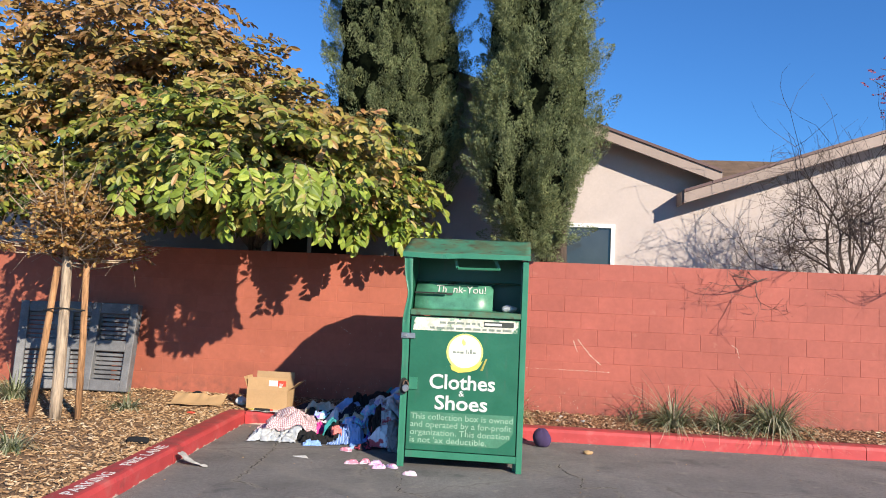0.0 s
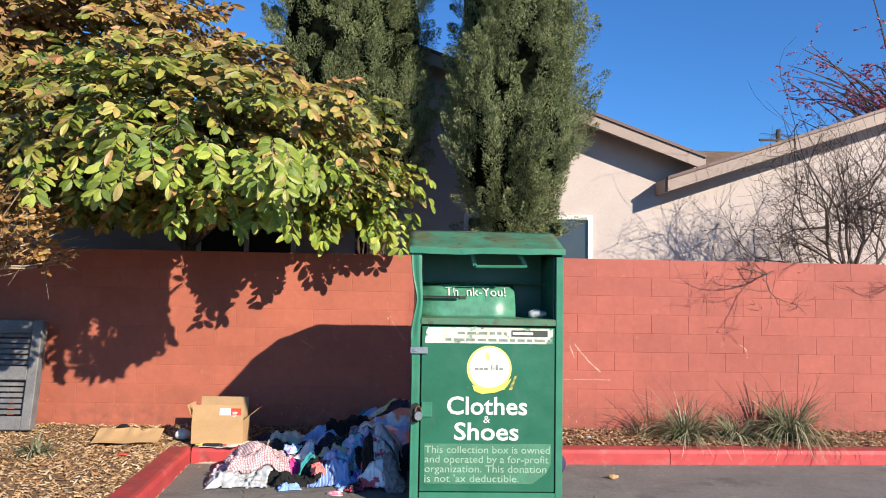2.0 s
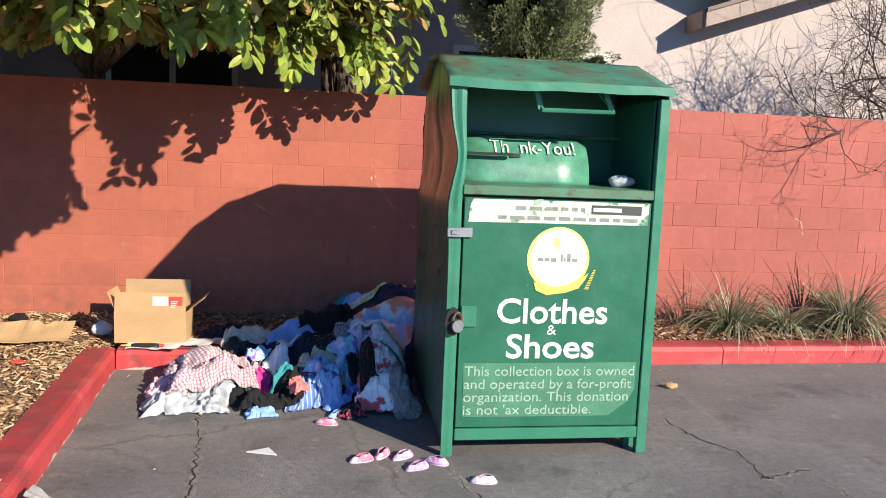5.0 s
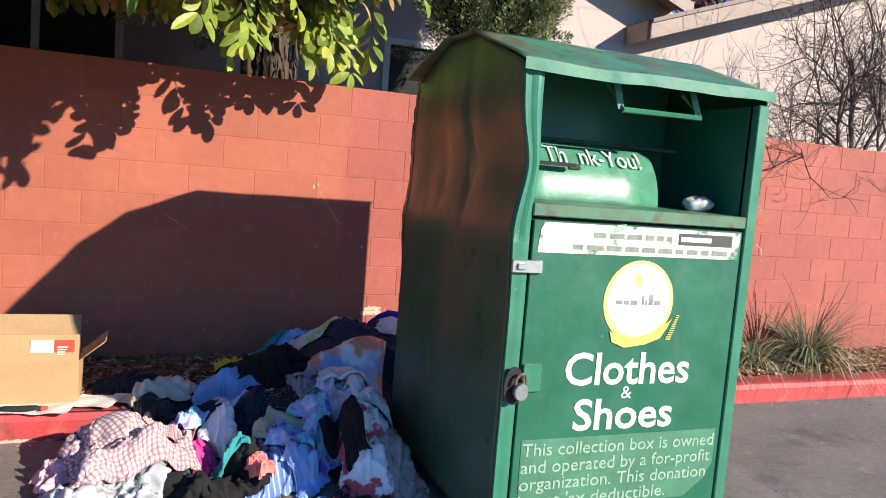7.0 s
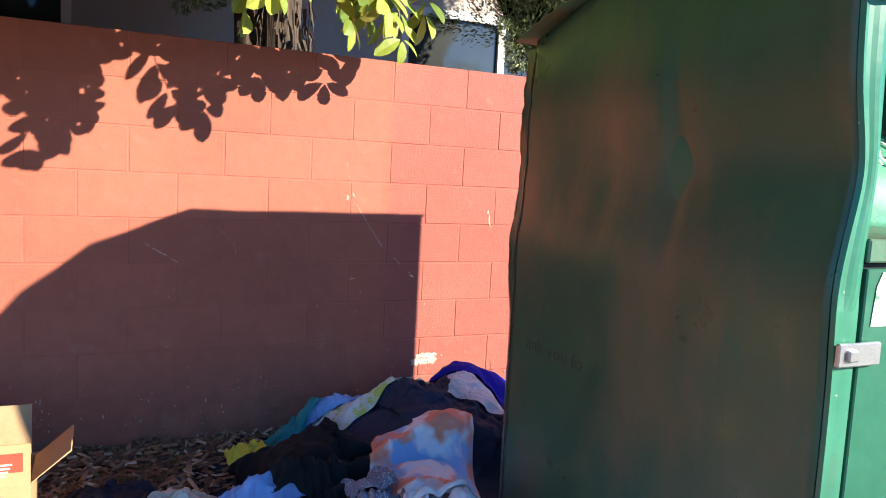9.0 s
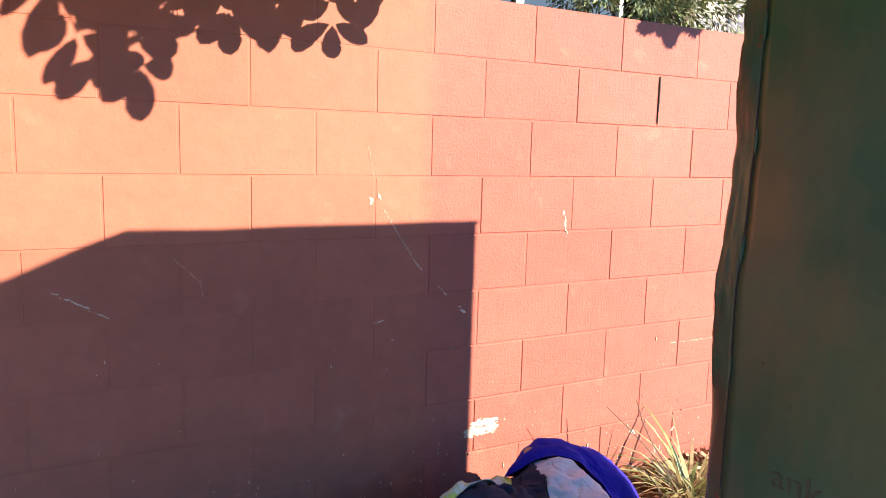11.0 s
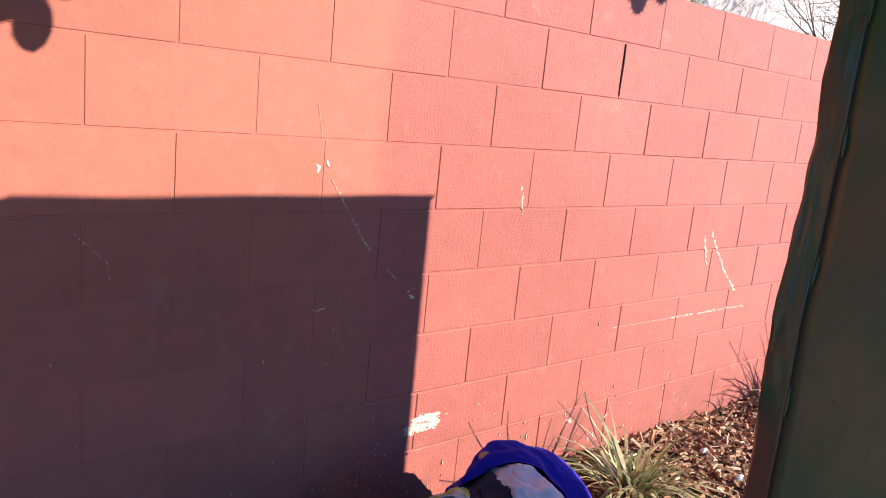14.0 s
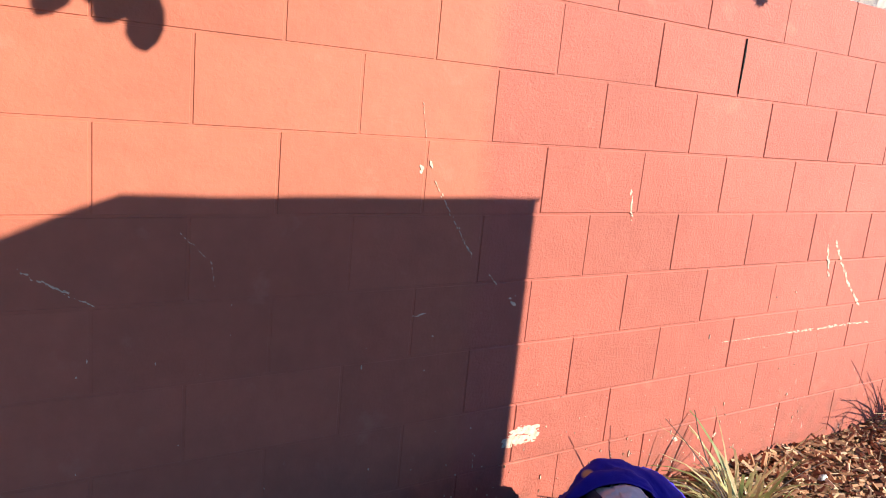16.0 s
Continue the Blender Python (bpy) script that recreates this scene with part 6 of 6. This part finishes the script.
garment("shirt", -1.38, 7.66, 0.09, 0.05, 0.03, 12, 30, C_BLUE, "blue cloth scrap on the asphalt", "cloth")
garment("shirt", -1.34, 8.22, 0.09, 0.1, 0.14, 10, 31, C_WHITE, "balled white shirt in the heap", "shirt", 0.8)
garment("shirt", -1.06, 8.68, 0.16, 0.1, 0.05, -12, 51, C_BLACK, "black cotton top across the heap", "shirt", 1.2)
garment("shirt", -0.72, 8.16, 0.1, 0.13, 0.07, 40, 52, C_LILAC, "pale lilac printed shirt beside the box", "shirt", 1.2)
garment("shirt", -1.12, 8.06, 0.12, 0.09, 0.07, -30, 53, C_KHAKI, "khaki cotton top in the heap", "shirt", 1.0)
garment("shirt", -1.3, 7.98, 0.08, 0.07, 0.06, 12, 54, C_TEAL, "crumpled teal top in the heap", "shirt", 1.2)
garment("sweater", -0.78, 7.86, 0.07, 0.17, 0.05, 14, 55, C_BLACK, "black sleeve between pale shirts", "sweater", 0.9)
garment("shirt", -0.95, 7.84, 0.11, 0.09, 0.06, 40, 56, C_BLUE, "light blue cotton shirt on the asphalt", "shirt", 1.3)
garment("shirt", -1.64, 8.62, 0.1, 0.07, 0.05, 10, 57, C_GREY, "dark grey cotton top on the kerb", "shirt", 1.2)
garment("shirt", -0.85, 7.62, 0.07, 0.05, 0.05, 30, 37, cloth_dye("black_red_print", (0.02, 0.02, 0.03), (0.6, 0.06, 0.1), scale=24), "black and red printed scrap on the asphalt", "cloth")
garment("plastic_bag", -1.8, 7.84, 0.28, 0.17, 0.12, 5, 32, FILM, "thin white plastic bag under the checked shirt", "plastic bag", 1.5)
garment("shirt", -2.03, 8.05, 0.12, 0.12, 0.1, 30, 33, cloth_plain("pale_pink_cotton", (0.72, 0.46, 0.5)), "pale pink shirt on the asphalt", "shirt")
garment("shirt", -1.77, 8.12, 0.25, 0.26, 0.3, 25, 34, C_CHECK, "red and white checked shirt in a heap", "shirt", 1.7, n=70)
garment("shirt", -1.56, 8.3, 0.12, 0.1, 0.16, -20, 35, C_CHECK, "sleeve of a red and white checked shirt", "shirt", 1.2)

garment("t_shirt", -1.2, 8.44, 0.16, 0.06, 0.05, 24, 61, C_LILAC, "pale lilac picture print on black cloth", "shirt", 0.4)
garment("shirt", -1.62, 8.72, 0.17, 0.08, 0.06, 12, 62, C_CREAM, "cream cotton top by the kerb", "shirt", 0.8)
garment("shirt", -0.88, 8.5, 0.08, 0.12, 0.06, 0, 64, C_SPECK, "grey speckled knit top on the heap", "shirt", 0.6)
garment("shirt", -0.6, 8.06, 0.12, 0.14, 0.08, 10, 65, C_WHITE, "crumpled white shirt beside the box", "shirt", 0.8)
garment("towel", -0.62, 8.24, 0.2, 0.1, 0.05, -8, 66, C_WHITE, "white fleece towel below the salmon blanket", "towel", 0.4)
garment("shirt", -1.48, 8.32, 0.09, 0.08, 0.06, 30, 67, C_DYE, "blue and purple tie-dyed top in the heap", "shirt", 0.8)
garment("shirt", -1.0, 7.98, 0.12, 0.1, 0.06, -20, 68, C_DYE, "blue tie-dyed top on the asphalt side", "shirt", 0.9)

# papers, tools and litter
for i, (x0, y0, a, w, l) in enumerate(((-2.3, 8.74, 4, 0.21, 0.2), (-2.12, 8.72, -12, 0.2, 0.22), (-1.93, 8.78, -24, 0.24, 0.2), (-1.75, 8.8, -16, 0.22, 0.16), (-1.78, 9.02, -3, 0.2, 0.12))):
    m = pose(x0, y0, 0.153 + 0.003 * i, 2, -3, a)
    solo("paper_sheet", Build().grid(8, 8, lambda u, v, w=w, l=l, m=m, i=i: m @ Vector((w * (u - 0.5), l * (v - 0.5), 0.012 * (n3(2 * u + i, 2 * v) + 0.5)))), PAPER, "loose white printed paper on the kerb", "paper", "loose papers", thick=0.001)
tool = thing("screwdriver", (-2.3, 8.62, KERB_TOP), "screwdriver with a black and red handle on the kerb", "tool")
part("handle", Build().tube([(-2.36, 8.675, 0.166), (-2.33, 8.674, 0.166), (-2.2, 8.672, 0.166), (-2.17, 8.672, 0.166)], [0.012, 0.017, 0.017, 0.013], 10), BLACKHOLE, tool, "black handle", smooth=True)
part("grip_end", Build().tube([(-2.17, 8.672, 0.166), (-2.14, 8.671, 0.166)], [0.014, 0.011], 10), LABELRED, tool, "red end")
part("tip", Build().tube([(-2.36, 8.675, 0.166), (-2.43, 8.676, 0.166)], [0.008, 0.004], 6), GOLD, tool, "yellow end")

SHOEPINK = cloth_dye("pink_floral", (0.72, 0.2, 0.28), (0.75, 0.5, 0.6), scale=30)
SHOELILAC = cloth_dye("lilac_floral", (0.52, 0.38, 0.66), (0.72, 0.62, 0.72), (0.6, 0.2, 0.35), scale=34)
SHOEPALE = cloth_dye("pale_pink_floral", (0.75, 0.5, 0.62), (0.75, 0.68, 0.74), scale=26)


def slipper(place, rot, material, label):
    ob = new("slipper")
    ob.matrix_world = pose(*place, 0, 0, rot) @ Matrix.Diagonal((0.8, 0.8, 0.62, 1))
    WORLD[ob] = Matrix.Identity(4)
    tagged(ob, label, "slipper", "small slippers on the asphalt")
    foot = lambda a, k=1.0: (k * 0.085 * math.cos(a), k * 0.036 * math.sin(a) * (1.15 - 0.25 * math.cos(a + 2.6)))
    part("sole", Build().extrude([foot(i * math.tau / 20) for i in range(20)], "z", 0.0, 0.012), SHOEPALE, ob, bevel=0.003)

    def upper(u, v):
        x, y = foot(u * math.tau, 1.0 - 0.45 * v)
        rise = 0.05 if x > -0.01 else 0.036
        return (x, y * (1 - 0.25 * v * v), 0.011 + rise * math.sin(v * 1.45))

    part("upper", Build().grid(22, 6, upper), material, ob, smooth=True, thick=0.003)
    part("insole", Build().extrude([foot(i * math.tau / 16, 0.62) for i in range(16)], "z", 0.013, 0.018), C_GREY, ob)


for place, rot, mt, lb in (((-0.82, 6.97, 0), 20, SHOEPINK, "small pink floral slipper on the asphalt"), ((-0.71, 7.03, 0), 60, SHOEPINK, "small pink floral slipper tilted on its pair"), ((-0.605, 7.0, 0), 35, SHOELILAC, "small lilac floral slipper"), ((-0.545, 6.86, 0), 25, SHOELILAC, "small lilac floral slipper lying askew"), ((-0.44, 6.92, 0), -30, SHOELILAC, "small lilac floral slipper beside the box"), ((-0.24, 6.68, 0), -5, SHOEPALE, "small pale pink slipper before the box"), ((-1.0, 7.51, 0), -15, SHOEPINK, "small coral slipper beside the heap"), ((-0.94, 7.64, 0), 40, C_BLUE, "small turquoise slipper beside the heap")):
    slipper(place, rot, mt, lb)
crumple("cap", (0.95, 8.42, 0.0), 0.1, 0.09, 0.19, 3, cloth_plain("dark_purple_knit", (0.05, 0.03, 0.09)), "dark purple knitted bundle beside the kerb", "clothing", fold=0.5)
crumple("plastic_scrap", (-2.66, 9.05, 0.15), 0.07, 0.05, 0.1, 4, PAPER, "crumpled white paper beside the carton", "paper", fold=1.0)
crumple("cloth_scrap", (-2.7, 6.62, 0.125), 0.11, 0.05, 0.06, 5, C_BLACK, "black cloth scrap on the mulch", "cloth", fold=1.0)
crumple("plastic_bag", (0.56, 7.18, 1.44), 0.07, 0.045, 0.062, 6, FILM, "crumpled plastic bag on the green ledge", "plastic bag", fold=1.2)
crumple("cloth_scrap", (-3.35, 9.35, 0.18), 0.07, 0.04, 0.06, 8, C_BLACK, "dark scrap at the wall", "cloth", fold=1.0)
crumple("leaf_scrap", (1.42, 8.14, 0.0), 0.05, 0.03, 0.04, 9, CARD, "dry brown leaf on the asphalt", "leaf", fold=1.0)
crumple("wrapper", (-2.98, 8.35, 0.13), 0.05, 0.03, 0.02, 10, LABELRED, "red wrapper on the mulch", "wrapper", fold=1.0)
for x, y, s in ((1.45, 9.2, 0.03), (1.15, 9.15, 0.025), (1.2, 9.35, 0.025)):
    crumple("wrapper", (x, y, bed_z(x, y) + 0.01), s, s * 0.6, 0.025, x, FILM, "clear plastic wrapper on the mulch", "wrapper", fold=1.2, n=12)
solo("paper_scrap", Build().extrude([(-1.41, 7.11), (-1.25, 7.06), (-1.3, 7.16)], "z", 0.001, 0.006), PAPER, "torn white paper scrap on the asphalt", "paper")
solo("plastic_scrap", Build().grid(8, 4, lambda u, v: (-2.24 + 0.28 * u, 6.5 - 0.06 * u + 0.09 * (v - 0.5) * (1.2 - u), 0.012 + 0.09 * (1 - u) ** 2 + 0.02 * n3(5 * u, 5 * v))), mat_plain("grey_plastic_film", (0.4, 0.385, 0.36), 0.5, 14, 0.2, 0.2), "curled grey-white plastic strip at the kerb", "litter", thick=0.002)
r6 = random.Random(77)
gr = Build()
for i in range(190):
    x, y = r6.uniform(-2.4, 4.5), r6.uniform(3.2, 8.6)
    if r6.random() < 0.5:
        y = kerb_y(x) - abs(r6.gauss(0, 0.12)) - 0.01
    s = r6.uniform(0.002, 0.006)
    gr.box(x - s, x + s, y - s * r6.uniform(0.4, 1), y + s, 0.0, s * 0.8, None)
solo("grit", gr, CHIPS, "small grit and wood crumbs on the asphalt", "grit", kind="stuff")

# scuffs of the wall
SCRAPES = (
    (0.011, ((-0.668, 1.38), (-0.655, 1.355))),
    (0.008, ((-0.638, 1.386), (-0.632, 1.376))),
    (0.0022, ((-0.676, 1.545), (-0.655, 1.44))),
    (0.0042, ((-0.625, 1.345), (-0.588, 1.292), (-0.471, 1.12))),
    (0.003, ((-0.408, 1.07), (-0.368, 1.03))),
    (0.011, ((-0.315, 0.985), (-0.29, 0.965))),
    (0.007, ((0.139, 1.32), (0.158, 1.23))),
    (0.011, ((0.152, 1.235), (0.165, 1.22))),
    (0.005, ((-1.62, 1.13), (-1.55, 1.09), (-1.47, 1.04))),
    (0.0025, ((-1.288, 1.203), (-1.215, 1.13), (-1.208, 1.07))),
    (0.009, ((1.334, 1.108), (1.389, 0.961))),
    (0.009, ((1.386, 1.119), (1.539, 0.938), (1.68, 0.816))),
    (0.0035, ((0.75, 0.737), (1.144, 0.736))),
    (0.0065, ((1.144, 0.736), (1.787, 0.735))),
    (0.007, ((3.24, 1.14), (3.3, 1.1), (3.33, 0.99))),
    (0.004, ((-0.66, 0.95), (-0.6, 0.96))),
    (0.009, ((0.55, 0.37), (0.58, 0.36))),
    (0.008, ((0.79, 0.33), (0.81, 0.35))),
)
for k, (wd, pts) in enumerate(SCRAPES):
    scuff(pts, wd, k + 1)
for k in range(9):
    q = 0.006 * k
    scuff([(-0.275 + 0.8 * q + 0.02 * n3(k, 2), 0.487 + q), (-0.2, 0.488 + q), (-0.14 + 0.01 * n3(k, 5), 0.49 + q)], 0.012, 40 + k)
fleck = Build()
r11 = random.Random(15)
for i in range(420):
    x, z = r11.uniform(-2.3, 1.4), 0.2 + abs(r11.gauss(0, 0.17)) + (0.75 * r11.random() if r11.random() < 0.1 else 0.0)
    w, k = r11.choice((0.0008, 0.001, 0.0014, 0.0018, 0.0032)) * r11.uniform(0.7, 1.2), r11.randint(4, 6)
    tall = r11.choice((1.0, 1.3, 3.0))
    fleck.extrude([(x + w * math.cos(math.tau * j / k) * r11.uniform(0.5, 1.2), z + w * tall * math.sin(math.tau * j / k) * r11.uniform(0.5, 1.5)) for j in range(k)], "y", WALL_Y - 0.0022 - 0.001 * r11.random(), WALL_Y + 0.002)
part("paint_fleck", fleck, SCUFF, wall, "small pale flecks of chipped paint", kind="stuff")
part("joint_crack", Build().extrude([(0.5925, 1.855), (0.5945, 1.856), (0.598, 1.81), (0.5975, 1.77), (0.594, 1.7), (0.593, 1.668), (0.592, 1.7), (0.5925, 1.77)], "y", WALL_Y - 0.003, WALL_Y + 0.002), BLACKHOLE, wall, "open dark crack in a mortar joint")

# far things
far = thing("red_tree", (16.4, 26.0, 0.0), "distant tree with sparse red autumn leaves", "tree")
ft = Build()
limb(ft, curve((16.4, 26, 0), (16.2, 26, 6.5), (0.3, 0, 0)), 0.25, 0.14)
r10 = random.Random(5)
ftips = []
for i in range(70):
    a, l = r10.uniform(0, math.tau), r10.uniform(1.5, 4.6)
    o = Vector((16.2, 26, r10.uniform(5.5, 9.5)))
    q = o + Vector((math.cos(a) * l * 0.85, math.sin(a) * l * 0.8, l * r10.uniform(0.2, 0.9)))
    limb(ft, curve(o, q, (0, 0, 0.3), 5), 0.05, 0.01, 4)
    for k in range(10):
        p = o.lerp(q, r10.uniform(0.35, 1.05))
        ftips.append((p + Vector((r10.gauss(0, 0.25), r10.gauss(0, 0.25), r10.gauss(0, 0.25))), Vector((r10.gauss(0, 1), r10.gauss(0, 1), r10.gauss(0, 0.6)))))
part("trunk", ft, TWIG, far)
fc, fw = leaf_cloud(ftips, None, 5, 0.08, 0.085, 0.06, 0.05, 41)
part("crown", fc, REDLEAF, far, "sparse red leaves")
pole = thing("utility_pole", (18.0, 38.0, 0.0), "distant wooden utility pole with crossarm and wires", "utility pole")
part("post", Build().tube([(18.0, 38, 0), (18.0, 38, 10.6)], [0.14, 0.11], 10), SHAGGY, pole)
part("crossarm", Build().box(17.0, 19.0, 37.9, 38.02, 10.0, 10.1), SHAGGY, pole)
for x in (17.1, 17.8, 18.9):
    part("wire", Build().tube([Vector((x + 40 * s, 38 + 6 * s, 10.4 - 2.2 * s * (1 - s))) for s in [k / 12 for k in range(13)]], 0.018, 4), BLACKHOLE, pole)
